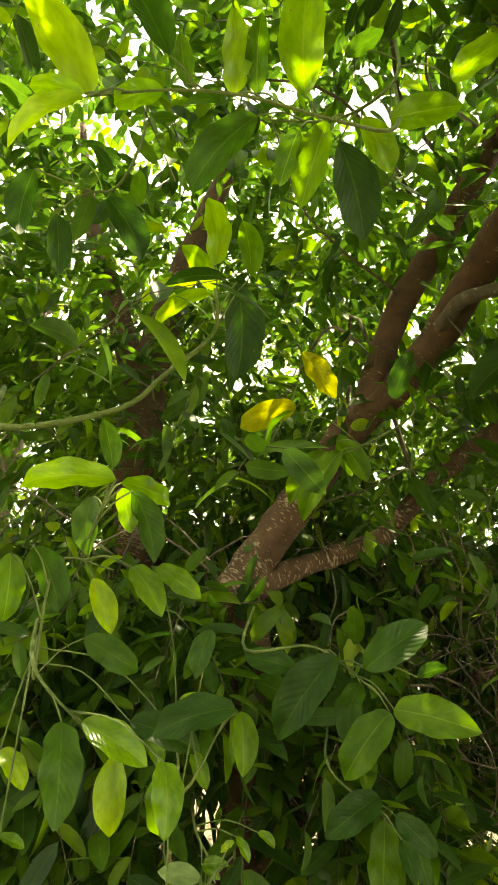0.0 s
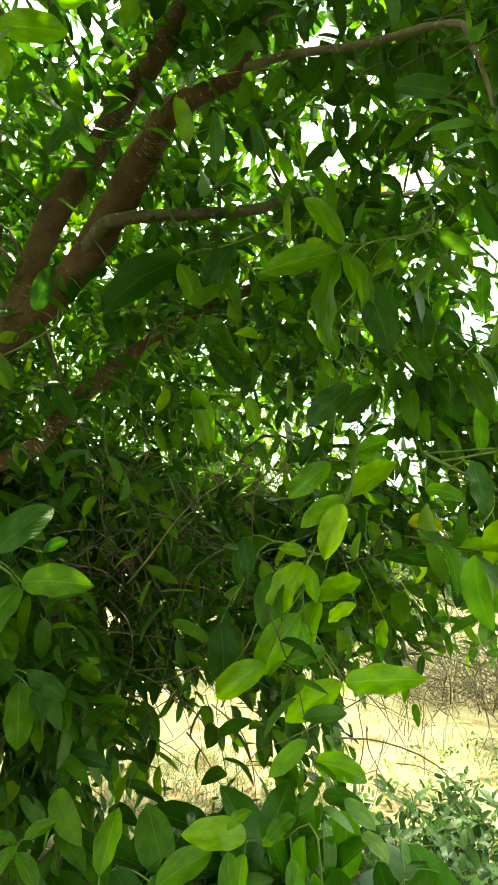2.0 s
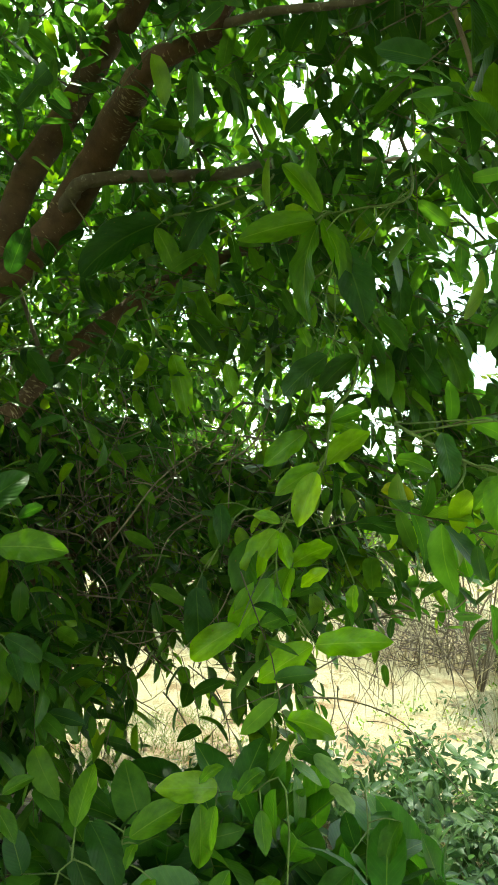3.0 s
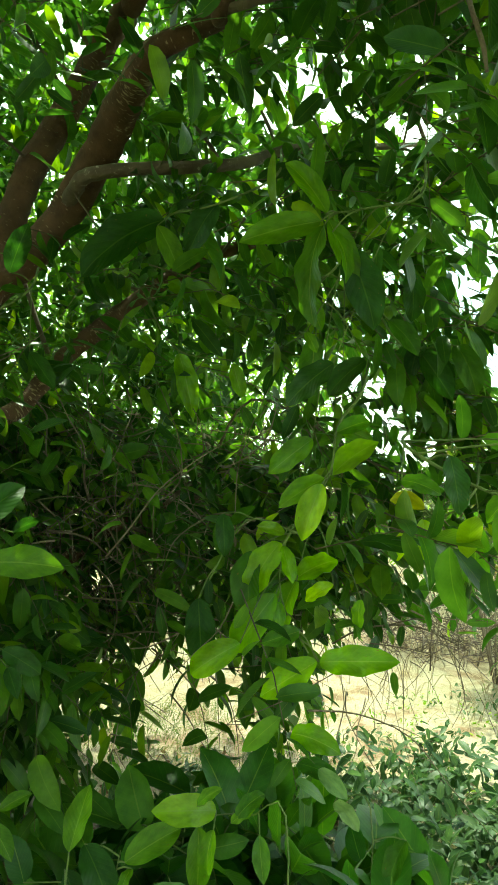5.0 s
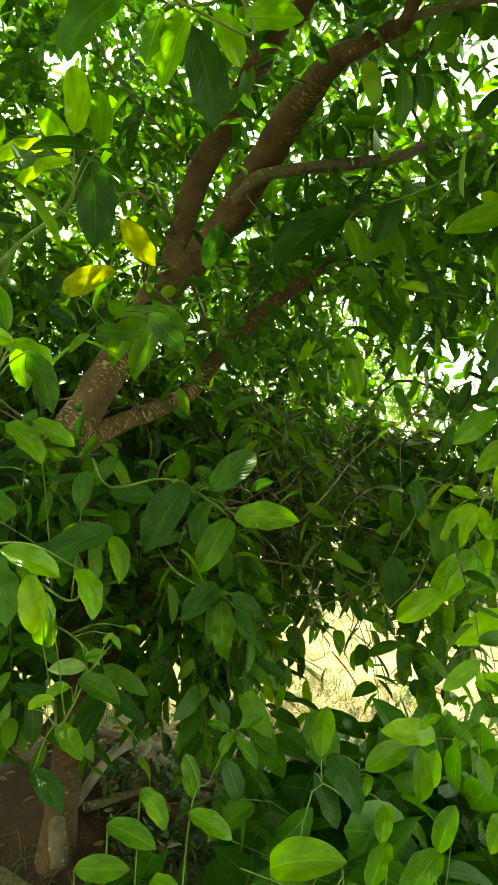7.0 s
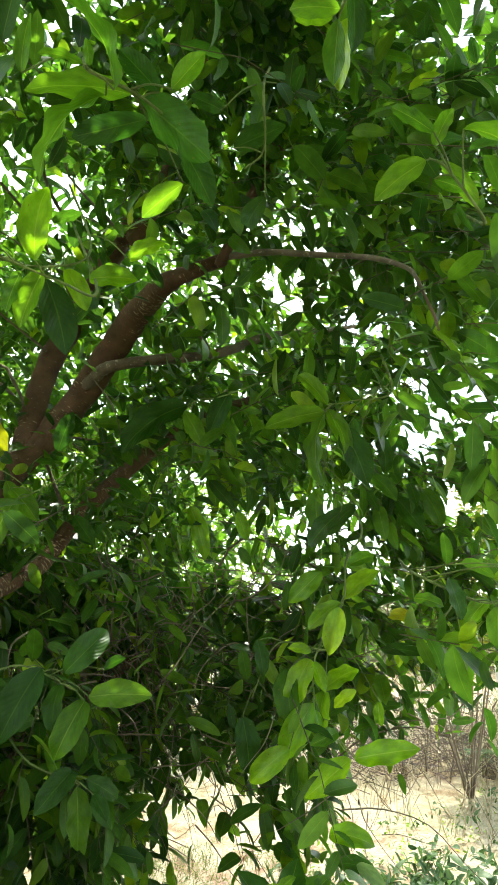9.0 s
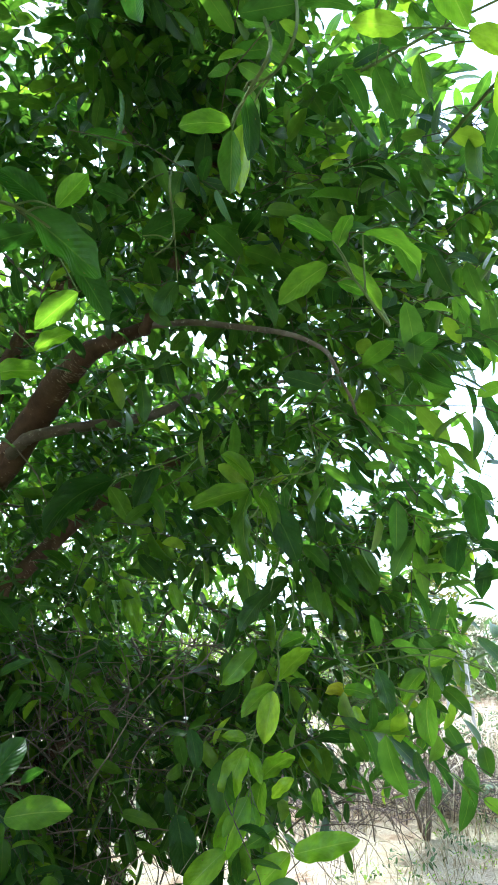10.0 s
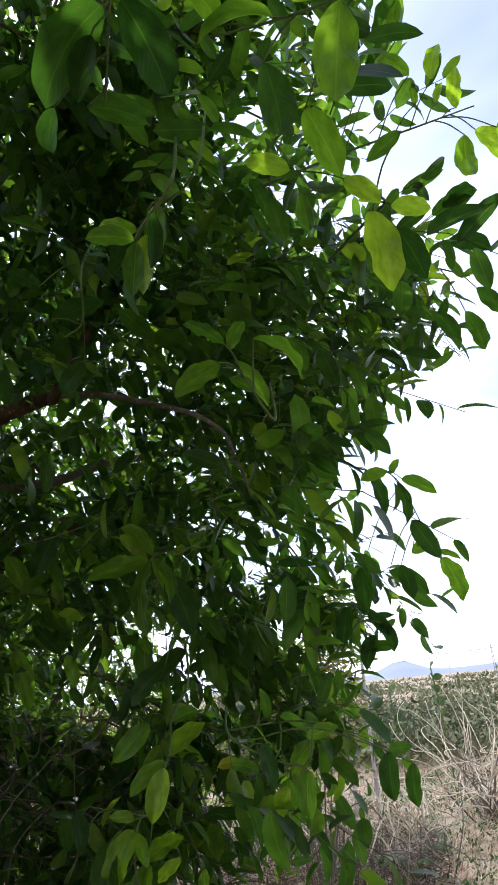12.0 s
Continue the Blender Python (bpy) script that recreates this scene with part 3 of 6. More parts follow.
# the same with a reach, where a limb or twig is seen past the nearer leaves
GAPS_NEAR = ((0.24, -0.03, 1.41, 0.569, 0.550, 0.612, 0.075, 1.0), (0.01, -0.23, 1.58, 0.676, 0.638, 0.369, 0.07, 1.05), (0.01, -0.23, 1.58, 0.572, 0.683, 0.454, 0.06, 1.15),
             (0.19, 0.11, 1.46, -0.254, 0.948, 0.191, 0.045, 2.45), (0.19, 0.11, 1.46, -0.246, 0.965, 0.093, 0.045, 2.45), (0.19, 0.11, 1.46, -0.236, 0.972, 0.005, 0.035, 2.45),
             (0.22, 0.03, 1.43, 0.175, 0.900, 0.399, 0.045, 1.9), (0.22, 0.03, 1.43, 0.214, 0.832, 0.512, 0.045, 1.7), (0.22, 0.03, 1.43, 0.154, 0.784, 0.601, 0.045, 2.1),
             (0.01, -0.02, 1.38, 0.092, 0.990, 0.105, 0.05, 1.8), (0.01, -0.02, 1.38, 0.263, 0.843, 0.470, 0.04, 1.8), (0.01, -0.02, 1.38, 0.345, 0.766, 0.543, 0.04, 1.7),
             (0.24, -0.03, 1.41, 0.247, 0.769, 0.590, 0.04, 1.7), (-0.03, -0.23, 1.50, 0.270, 0.879, 0.394, 0.05, 1.9), (-0.00, -0.20, 1.54, 0.150, 0.986, 0.075, 0.05, 2.0),
             (0.18, -0.02, 1.49, -0.021, 1.000, 0.007, 0.05, 1.85), (0.07, -0.03, 1.39, 0.336, 0.762, 0.554, 0.04, 1.75), (0.07, -0.03, 1.39, 0.375, 0.724, 0.579, 0.04, 1.65),
             (0.25, -0.01, 1.45, 0.243, 0.797, 0.553, 0.04, 1.7), (0.25, -0.01, 1.45, 0.282, 0.751, 0.597, 0.04, 1.6), (0.24, -0.03, 1.41, 0.232, 0.782, 0.579, 0.04, 1.7),
             (0.24, -0.03, 1.41, 0.276, 0.750, 0.601, 0.04, 1.6))
GAPS = GAPS_LOW + GAPS_MIDDLE + GAPS_BACK + GAPS_SIDE


def not_in_gap(p):
    ok = np.ones(len(p), bool)
    for row in GAPS + GAPS_NEAR:
        o, d = np.array(row[:3]), np.array(row[3:6])
        along = (p - o) @ d
        off = np.linalg.norm(p - o - along[:, None] * d, axis=1)
        wob = 0.7 + 0.5 * np.sin(p[:, 0] * 23 + p[:, 2] * 31)
        ok &= ~((along > 0.5) & (along < (row[7] if len(row) > 7 else 99.0)) & (off < along * row[6] * wob * (1.0 if len(row) > 7 else 0.78)))
    return ok


def flank(p):
    """Whether a place lies outside the tree's right flank, which pulls in below the shoulder of the crown."""
    turn = math.degrees(math.atan2(p[0], p[1] + 0.3))
    rise = math.degrees(math.atan2(p[2] - 1.55, math.hypot(p[0], p[1] + 0.3)))
    edge = np.interp(rise, (-20, -9, -4, 0, 3, 6, 9, 12, 20, 25, 27.5, 30, 36, 42, 50, 56), (47, 49, 49, 49, 49, 53, 56, 55, 55, 55, 62, 66, 69, 70, 68, 64))
    return turn > edge + 5 * noise.noise(Vector(p) * 5)


def crown_points(lobe, count):
    """Places of leafy twigs in one lobe of the crown: uneven outline, a hanging skirt, barer inside and open below."""
    (c, s), got = LOBES[lobe], []
    c, s = np.array(c), np.array(s)
    while len(got) < count:
        p = c + rng.uniform(-1.15, 1.15, 3) * s
        r = np.linalg.norm((p - c) / s) + 0.16 * noise.noise(Vector(p) * 1.4) + 0.1 * noise.noise(Vector(p) * 4.0)
        if r > 1.0 or (p[1] < -0.15 and lobe not in (8, 11)) or (lobe == 11 and p[1] > -0.75 - 0.2 * p[0]) or (lobe == 8 and (p[2] < 2.45 or p[0] > 0.25)):
            continue
        away_d = math.hypot(p[0] - 0.1, p[1] + 0.1)
        turn = math.degrees(math.atan2(p[0] - 0.1, p[1] + 0.1))
        low = max(0.45, 1.48 - np.interp(turn, (0, 8, 24, 28, 34, 37, 42), (0.44, 0.38, 0.365, 0.43, 0.42, 0.27, 0.19)) * away_d) + 0.06 + 0.17 * noise.noise(Vector((p[0] * 3, p[1] * 3, 0)))
        if lobe != 11 and (p[2] < low - (0.14 if turn < 12 else 0.32) or (p[2] < low and (turn > 35 or rng.random() > (0.28 if turn < 12 else 0.55))) or flank(p)):
            continue
        # an open pocket where the path runs, and a bare near side in front of the limbs
        d = np.linalg.norm((p - (0.1, -0.1, 1.48)) * (1, 1, 0.9))
        if d < 1.05 or (d < 1.55 and lobe not in (8, 11) and rng.random() > (0.4 if p[2] > 2.1 or turn > 50 else 0.1)):
            continue
        if d < 2.05 and lobe < 4 and rng.random() > (0.13 if turn < 34 else 0.42 if turn < 48 else 0.85):
            continue
        # inside is barer than the outer shell, the far side thinner
        keep = 0.35 + 0.65 * min(1.0, max(0.0, (r - 0.3) / 0.4))
        # gaps between the clumps
        keep *= 0.3 + 1.0 * max(0.0, min(1.0, 0.55 + 1.9 * noise.noise(Vector(p) * 2.1 + Vector((7, 3, 1)))))
        if rng.random() < keep:
            got.append(p)
    return np.array(got)


CROWN = ((0, 3300, 0.95), (1, 310, 0.88), (2, 370, 0.84), (3, 210, 0.8), (4, 270, 1.0), (5, 520, 0.88), (6, 340, 0.9), (7, 170, 0.84), (8, 1200, 1.0), (9, 110, 0.9), (10, 170, 0.85), (11, 650, 1.0), (12, 760, 0.62), (13, 130, 0.85))
spots = np.concatenate([crown_points(k, count) for k, count, _ in CROWN])
ON_LIMBS = 60
bearing = np.concatenate([w[(w[:, 2] > 1.55) & (w[:, 2] < 3.4), :3] for w in LIMB_WAYS[1:7]])
bearing = bearing[rng.integers(0, len(bearing), ON_LIMBS)] + rng.normal(size=(ON_LIMBS, 3)) * (0.16, 0.14, 0.16) + (0, -0.1, 0)
bearing[:, 1] = np.where(np.linalg.norm(bearing - (0.1, -0.1, 1.48), axis=1) < 1.3, bearing[:, 1] + 1.0, bearing[:, 1])
spots = np.concatenate([spots, bearing])
away = unit(spots - np.array((0.0, 2.3, 1.6))) + rng.normal(scale=0.55, size=spots.shape) + (0, 0, -0.35)
small = np.concatenate([np.full(count, f) for _, count, f in CROWN] + [np.full(ON_LIMBS, 0.85)])
leaves, stems = sprays(spots, away, 0.30, 10, 0.088, wide=0.375, droop=0.32)
leaves = [*leaves[:3], leaves[3] * np.repeat(small, 10), leaves[4] * np.repeat(small, 10), *leaves[5:]]
clear = not_in_gap(leaves[0] + unit(leaves[1]) * leaves[3][:, None] * 0.5)
leaves = [q[clear] for q in leaves]
crown = leaf_cloud("crown", leaves[0] - TREE_AT, *leaves[1:], leaf_crown, tree, "dense glossy green leaves with light between them", segs=6)
tagged(crown, kind="stuff")
whole = not_in_gap(spots)
twigs = thin_stems("twig_mass", *((s - TREE_AT)[whole] for s in stems), np.full(int(whole.sum()), 0.0016), bark_twig, tree, "thin brown leafy twigs")
tagged(twigs, kind="stuff")


def secondary(count):
    """Bare branches between the limbs and the leafy twigs."""
    pieces = []
    ways = np.concatenate([w[:, :3] for w in LIMB_WAYS[1:]])
    for i in rng.choice(len(spots), count, replace=False):
        end = spots[i]
        near = np.argsort(np.linalg.norm(ways - end, axis=1))
        a = ways[near[rng.integers(0, 14)]]
        gone = np.linalg.norm(end - a)
        if gone > 1.1 or gone < 0.15 or np.linalg.norm((end + a) / 2 - (0.1, -0.1, 1.35)) < 2.0:
            continue
        kink = rng.normal(scale=0.13 * gone, size=(2, 3))
        p1, p2 = a * 0.68 + end * 0.32 + kink[0] + (0, 0, 0.1 * gone), a * 0.32 + end * 0.68 + kink[1] + (0, 0, 0.08 * gone)
        r = 0.003 + 0.005 * rng.random() ** 2
        pieces.append(tube(((*a, r * 1.4), (*p1, r), (*p2, r * 0.75), (*end, r * 0.35)), 5, 5))
    v, f = joined(pieces)
    ob = mesh_object("branchwork", [tuple(np.array(p) - TREE_AT) for p in v], f, bark_grey, tree, "slender brown inner branches")
    tagged(ob, kind="stuff")


secondary(230)


def tangle(centre, size, count, r=0.0022, sink=0.35, mat=bark_grey):
    """Dry criss-crossing twigs that arch and fork inside the crown."""
    pieces = []
    for k in range(count):
        p = np.array(centre) + rng.normal(size=3) * np.array(size)
        d = unit(rng.normal(size=3) * (1.0, 0.7, 0.7) + (0.5, 0, 0.15))
        turn = rng.normal(scale=0.45, size=3) + (0, 0, -sink)
        way, step = [p], rng.uniform(0.05, 0.12)
        for _ in range(4):
            d = unit(d + turn * 0.55 + rng.normal(scale=0.2, size=3))
            way.append(way[-1] + d * step)
        q = r * rng.uniform(0.5, 1.1)
        pieces.append(tube([(*w, q * (1.2 - 0.2 * i)) for i, w in enumerate(way)], 4, 3))
        if k % 2:
            b = way[2] + unit(d + rng.normal(scale=0.8, size=3)) * step
            e = b + unit(d + rng.normal(scale=0.9, size=3)) * step * 1.3
            pieces.append(tube(((*way[2], q * 0.7), (*b, q * 0.6), (*e, q * 0.35)), 4, 3))
    v, f = joined(pieces)
    ob = mesh_object("twig_tangle", [tuple(np.array(p) - TREE_AT) for p in v], f, mat, tree, "tangle of dry grey-brown twigs")
    tagged(ob, kind="stuff")


tangle((0.95, 1.95, 1.28), (0.32, 0.25, 0.2), 260, 0.0028)
tangle((0.55, 2.3, 0.92), (0.38, 0.3, 0.16), 120, 0.0025)
tangle((1.5, 1.6, 1.2), (0.2, 0.2, 0.25), 80, 0.0025)
tangle((1.45, 1.33, 1.3), (0.09, 0.12, 0.2), 26, 0.0016, 1.2)
tangle((-0.6, 3.2, 2.6), (0.5, 0.4, 0.5), 110, 0.004)


# ---- plants behind the tree ----
def shrub(at, size, count, leaf_len, mat, label, trunk_r=0.05, name="shrub", group="shrubs behind the tree", stem_mat=bark_grey, wide=0.42):
    ob = thing(name, at, label, "shrub" if name == "shrub" else "tree", group)
    at = np.array(at)
    sx, sy, sz = size
    pts = []
    while len(pts) < count:
        p = rng.uniform(-1, 1, 3)
        r = np.linalg.norm(p) + 0.35 * noise.noise(Vector(p * 1.7 + at))
        if r < 1.0 and rng.random() < 0.25 + 0.75 * r:
            pts.append((p[0] * sx, p[1] * sy, sz * (1.0 + 0.95 * p[2]) * 0.5 + 0.1))
    pts = np.array(pts)
    lv, st = sprays(pts, unit(pts - (0, 0, sz * 0.35)) + rng.normal(scale=0.4, size=pts.shape), 0.3, 7, leaf_len, wide=wide)
    tagged(leaf_cloud("crown", *lv, mat, ob, segs=3), kind="stuff")
    tagged(thin_stems("twig_mass", *st, np.full(count, 0.003), stem_mat, ob), kind="stuff")
    for k in range(5):
        a = rng.uniform(0, 6.28)
        e = np.array((math.cos(a) * sx * 0.6, math.sin(a) * sy * 0.6, sz * rng.uniform(0.55, 0.9)))
        v, f = tube(((0.03 * math.cos(a), 0.03 * math.sin(a), -0.15, trunk_r), (*(e * (0.25, 0.25, 0.4)), trunk_r * 0.75), (*(e * (0.7, 0.7, 0.75)), trunk_r * 0.45), (*e, trunk_r * 0.15)), 7, 4, 0.15)
        mesh_object("stem", v, f, stem_mat, ob)
    return ob


# these shrubs get their sunlit look from leaf_back's lightened colour
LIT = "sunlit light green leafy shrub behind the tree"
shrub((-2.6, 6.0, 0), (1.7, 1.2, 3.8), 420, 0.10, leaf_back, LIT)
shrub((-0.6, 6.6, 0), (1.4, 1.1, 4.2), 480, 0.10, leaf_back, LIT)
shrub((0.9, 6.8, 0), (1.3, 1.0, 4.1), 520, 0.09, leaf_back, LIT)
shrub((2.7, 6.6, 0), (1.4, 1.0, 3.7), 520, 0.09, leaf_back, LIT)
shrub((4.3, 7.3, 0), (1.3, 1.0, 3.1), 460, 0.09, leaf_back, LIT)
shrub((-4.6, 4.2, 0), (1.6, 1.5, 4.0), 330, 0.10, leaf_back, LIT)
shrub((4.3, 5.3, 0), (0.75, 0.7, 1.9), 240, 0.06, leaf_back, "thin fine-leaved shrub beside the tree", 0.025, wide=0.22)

# unseen shrubs, added to keep low skylight off the tree's near side
SHADE = "unseen dark green shrub added behind the path to block low skylight"
for x, y, h in ((-2.9, -0.9, 2.6), (-1.9, -3.1, 2.9), (0.4, -3.6, 2.7), (2.7, -2.6, 2.4)):
    shrub((x, y, ground_height(x, y)), (1.25, 1.1, h), 330, 0.12, leaf_crown, SHADE, group="shrubs behind the path")


# the red-brown trunk and the grey one that stand behind
back = thing("tree", (-0.40, 2.7, 0), "second red-brown trunk close behind the tree", "tree", "trees behind")
TRUNK = ((0.10, 0, -0.2, 0.15), (0.06, 0, 0.6, 0.115), (0.0, -0.06, 1.38, 0.103), (-0.04, -0.09, 1.70, 0.10), (-0.08, -0.1, 2.0, 0.092), (-0.06, -0.1, 2.35, 0.075), (0.05, -0.05, 3.0, 0.05), (0.2, 0.0, 3.6, 0.02))
grained(mesh_object("trunk", *tube(TRUNK, 12, 5, 0.25), bark, back), TRUNK, 12, 5)
FORK = ((-0.07, -0.1, 1.9, 0.07), (-0.2, -0.1, 2.3, 0.055), (-0.5, 0, 2.9, 0.035), (-0.7, 0.1, 3.5, 0.015))
grained(mesh_object("limb", *tube(FORK, 8, 5, 0.2), bark, back), FORK, 8, 5)
back = thing("tree", (-1.75, 4.25, 0), "grey slender trunk with thin branches behind the tree", "tree", "trees behind")
v, f = tube(((0, 0, -0.2, 0.11), (-0.02, 0, 1.2, 0.085), (-0.02, -0.1, 2.9, 0.07), (-0.02, -0.3, 3.5, 0.05), (0.1, -0.5, 4.4, 0.02)), 10, 5, 0.2)
mesh_object("trunk", v, f, bark_grey, back)
for k in range(9):
    a, z = rng.uniform(0, 6.28), rng.uniform(1.6, 3.8)
    e = np.array((math.cos(a) * 1.0, math.sin(a) * 0.8, z + rng.uniform(0.3, 0.9)))
    v, f = tube(((0, -0.1, z, 0.03), (e[0] * 0.5, e[1] * 0.5, z + 0.35, 0.02), (*e, 0.006)), 6, 4, 0.2)
    mesh_object("branch", v, f, bark_grey, back)
pts = np.array([(rng.normal(0.1, 0.95), rng.normal(-0.1, 0.6), rng.uniform(2.2, 4.8)) for _ in range(340)])
lv, st = sprays(pts, rng.normal(size=pts.shape), 0.3, 6, 0.09)
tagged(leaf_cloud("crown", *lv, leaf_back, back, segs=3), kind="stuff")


# ---- dry bush in the open ----
def dry_bush(at, width, height, count, label):
    """Pale whippy stems that rise from a dark tangled foot, wander and curl in S shapes."""
    ob = thing("dry_bush", at, label, "bush")

    def whip(start, way_to, reach, r, bends):
        d, p, way = unit(way_to), np.array(start), []
        turn = rng.normal(size=3) * (1, 1, 0.6)
        steps = 9
        for i in range(steps):
            way.append((*p, r * (1.15 - 0.07 * i)))
            if i == steps // 2:
                turn = -turn + rng.normal(scale=0.5, size=3)
            d = unit(d + turn * bends + (0, 0, 0.05))
            if p[2] < 0.15:
                d[2] = abs(d[2])
            p = p + d * reach / steps
        return way

    for k in range(count):
        a = 2.4 * k + rng.uniform(-0.4, 0.4)
        lean = rng.uniform(0.5, 1.3)
        d = np.array((math.cos(a) * lean, math.sin(a) * lean, 1.0))
        r = rng.uniform(0.007, 0.011)
        foot = np.array((rng.normal(0, 0.07), rng.normal(0, 0.07), -0.05))
        trunk = whip(foot, d, height * rng.uniform(0.4, 0.6), r, 0.12)
        stem = mesh_object("stem", *tube(trunk, 6, 3), bark_dark, ob)
        for j in range(6):
            b = np.array(trunk[(8, 8, 7, 6, 5, 4)[j]][:3])
            out = d * (1, 1, 0.7) + rng.normal(scale=0.6, size=3)
            shoot_ob = mesh_object("shoot", *tube(whip(b, out, width * rng.uniform(0.5, 0.95), r * 0.62, 0.24), 5, 3), bark_pale, stem)
            tagged(shoot_ob, "pale curling shoot")
    pieces = []
    for k in range(count * 5):
        a = rng.uniform(0, 6.28)
        p = np.array((math.cos(a), math.sin(a), 0)) * width * 0.35 * rng.random() + (0, 0, rng.uniform(0, 0.4 * height))
        pieces.append(tube(whip(p, rng.normal(size=3) + (0, 0, 0.8), rng.uniform(0.25, 0.6), rng.uniform(0.002, 0.005), 0.2), 4, 2))
    tagged(mesh_object("twig_tangle", *joined(pieces), bark_dark, ob), kind="stuff")
    return ob


dry_bush((6.75, 3.3, ground_height(6.75, 3.3)), 1.4, 1.6, 14, "leafless dry bush with pale whippy curling stems")


# ---- grasses and litter ----
def grass(name, spots_xy, height, mat, label, lean=0.5, r=0.0016):
    n = len(spots_xy)
    z = np.array([ground_height(x, y) for x, y in spots_xy])
    a = np.column_stack([spots_xy, z - 0.01])
    h = height * rng.uniform(0.5, 1.3, n)
    d = rng.normal(scale=lean, size=(n, 2)) * h[:, None]
    b = a + np.column_stack([d * 0.4, h * 0.62])
    c = a + np.column_stack([d, h * rng.uniform(0.6, 1.0, n)])
    ob = thin_stems(name, a, b, c, np.full(n, r), mat)
    tagged(ob, label, "grass", kind="stuff")


def patch(n, x0, x1, y0, y1, thr=0.0):
    out = []
    while len(out) < n:
        x, y = rng.uniform(x0, x1), rng.uniform(y0, y1)
        if noise.noise(Vector((x * 1.3, y * 1.3, 9))) > thr - 0.5 * rng.random():
            out.append((x, y))
    return np.array(out)


grass("dry_grass", patch(9000, -2, 6, 1.2, 7, 0.1), 0.06, straw_mat, "short bleached dry grass and straw litter", 0.9, 0.0018)
grass("green_grass", patch(9000, -0.8, 2.2, 1.3, 3.5, 0.0), 0.07, grass_mat, "short half-green grass in the shade", 0.7, 0.0016)
grass("dry_grass", patch(9000, 3.0, 13, 0.5, 9, 0.1), 0.16, straw_mat, "knee-low bleached dry grass", 0.5, 0.003)


def dry_bank(at, width, height, n):
    """A heap of dry bleached brush at the edge of the clearing."""
    p = np.column_stack([rng.normal(0, width, n), rng.normal(0, 0.4, n), np.zeros(n)]) + np.array(at)
    h = height * rng.uniform(0.3, 1.1, n)
    d = rng.normal(scale=0.35, size=(n, 2)) * h[:, None]
    ob = thin_stems("dry_brush", p, p + np.column_stack([d * 0.3, h * 0.6]), p + np.column_stack([d * 1.3, h * 0.85]), rng.uniform(0.0015, 0.004, n), straw_mat)
    tagged(ob, "heap of bleached dry brush and tall dead grass", "brush", kind="stuff")


def brush_heap(at, length, height, count):
    """A long heap of cut dead branches: pale arching rods over a dark tangle."""
    ob = thing("brush_heap", at, "heap of bleached dead branches arching over a dark tangle", "brush heap")
    ob.rotation_euler = (0, 0, radians(-42))
    for k in range(count):
        x = rng.uniform(-length, length)
        a = rng.uniform(0, 6.28)
        out = np.array((math.cos(a), math.sin(a) * 0.6, 0.0)) * rng.uniform(0.25, 0.75)
        h = height * rng.uniform(0.5, 1.15)
        p = np.array((x, rng.normal(0, 0.2), -0.03))
        kink = rng.normal(scale=0.05, size=(2, 3))
        r = rng.uniform(0.003, 0.0065)
        way = (p, p + out * 0.25 + (0, 0, h * 0.7) + kink[0], p + out * 0.65 + (0, 0, h) + kink[1], p + out * 1.1 + (0, 0, h * rng.uniform(0.3, 0.9)))
        v, f = tube([(*w, r * (1.2 - 0.25 * i)) for i, w in enumerate(way)], 5, 4)
        mesh_object("dead_branch", v, f, bark_pale if k % 3 else bark_grey, ob)
    pieces = []
    for k in range(count * 5):
        p = np.array((rng.uniform(-length, length), rng.normal(0, 0.25), rng.uniform(0, height * 0.55)))
        d = unit(rng.normal(size=3) * (1, 0.7, 0.5)) * rng.uniform(0.08, 0.25)
        pieces.append(tube(((*(p - d), 0.003), (*(p + rng.normal(scale=0.03, size=3)), 0.0025), (*(p + d), 0.001)), 4, 2))
    tagged(mesh_object("twig_tangle", *joined(pieces), bark_dark, ob), kind="stuff")


brush_heap((4.15, 3.45, ground_height(4.15, 3.45)), 1.0, 0.6, 130)
dry_bank((5.0, 3.6, 0), 0.7, 0.45, 900)


# ---- far scrub ----
def far_scrub():
    """Low thorn scrub over the plain out to the foot of the mountains."""
    n = 1900
    az = np.radians(np.concatenate([rng.uniform(-60, 100, 900), rng.uniform(40, 78, n - 900)]))
    r = 12 * np.exp(rng.uniform(0, 4.5, n))
    base, axis, norm_, ln = [], [], [], []
    for a, d in zip(az, r):
        x, y = d * math.sin(a), d * math.cos(a)
        s = rng.uniform(0.5, 1.2) * (1 + d / 600)
        k = 240 if d < 45 else 34 if d < 140 else 14
        p = rng.normal(size=(k, 3)) * (s * 0.6, s * 0.6, s * 0.27)
        p[:, 2] = np.abs(p[:, 2]) + 0.08
        base.append(p + (x, y, ground_height(x, y)))
        axis.append(rng.normal(size=(k, 3)) + (0, 0, 0.6))
        norm_.append(rng.normal(size=(k, 3)) + (0, 0, 1))
        ln.append(rng.uniform(0.13, 0.34, k) * s * (0.55 if d < 45 else 1.6 if d < 140 else 2.8))
    base, axis, norm_, ln = (np.concatenate(q) for q in (base, axis, norm_, ln))
    n = len(base)
    ob = leaf_cloud("far_scrub", base, axis, norm_, ln, ln * 0.5, rng.uniform(0, 0.8, n), np.zeros(n), scrub_mat, segs=2)
    tagged(ob, "low grey-green thorn scrub spreading over the plain", "scrub", kind="stuff")


far_scrub()


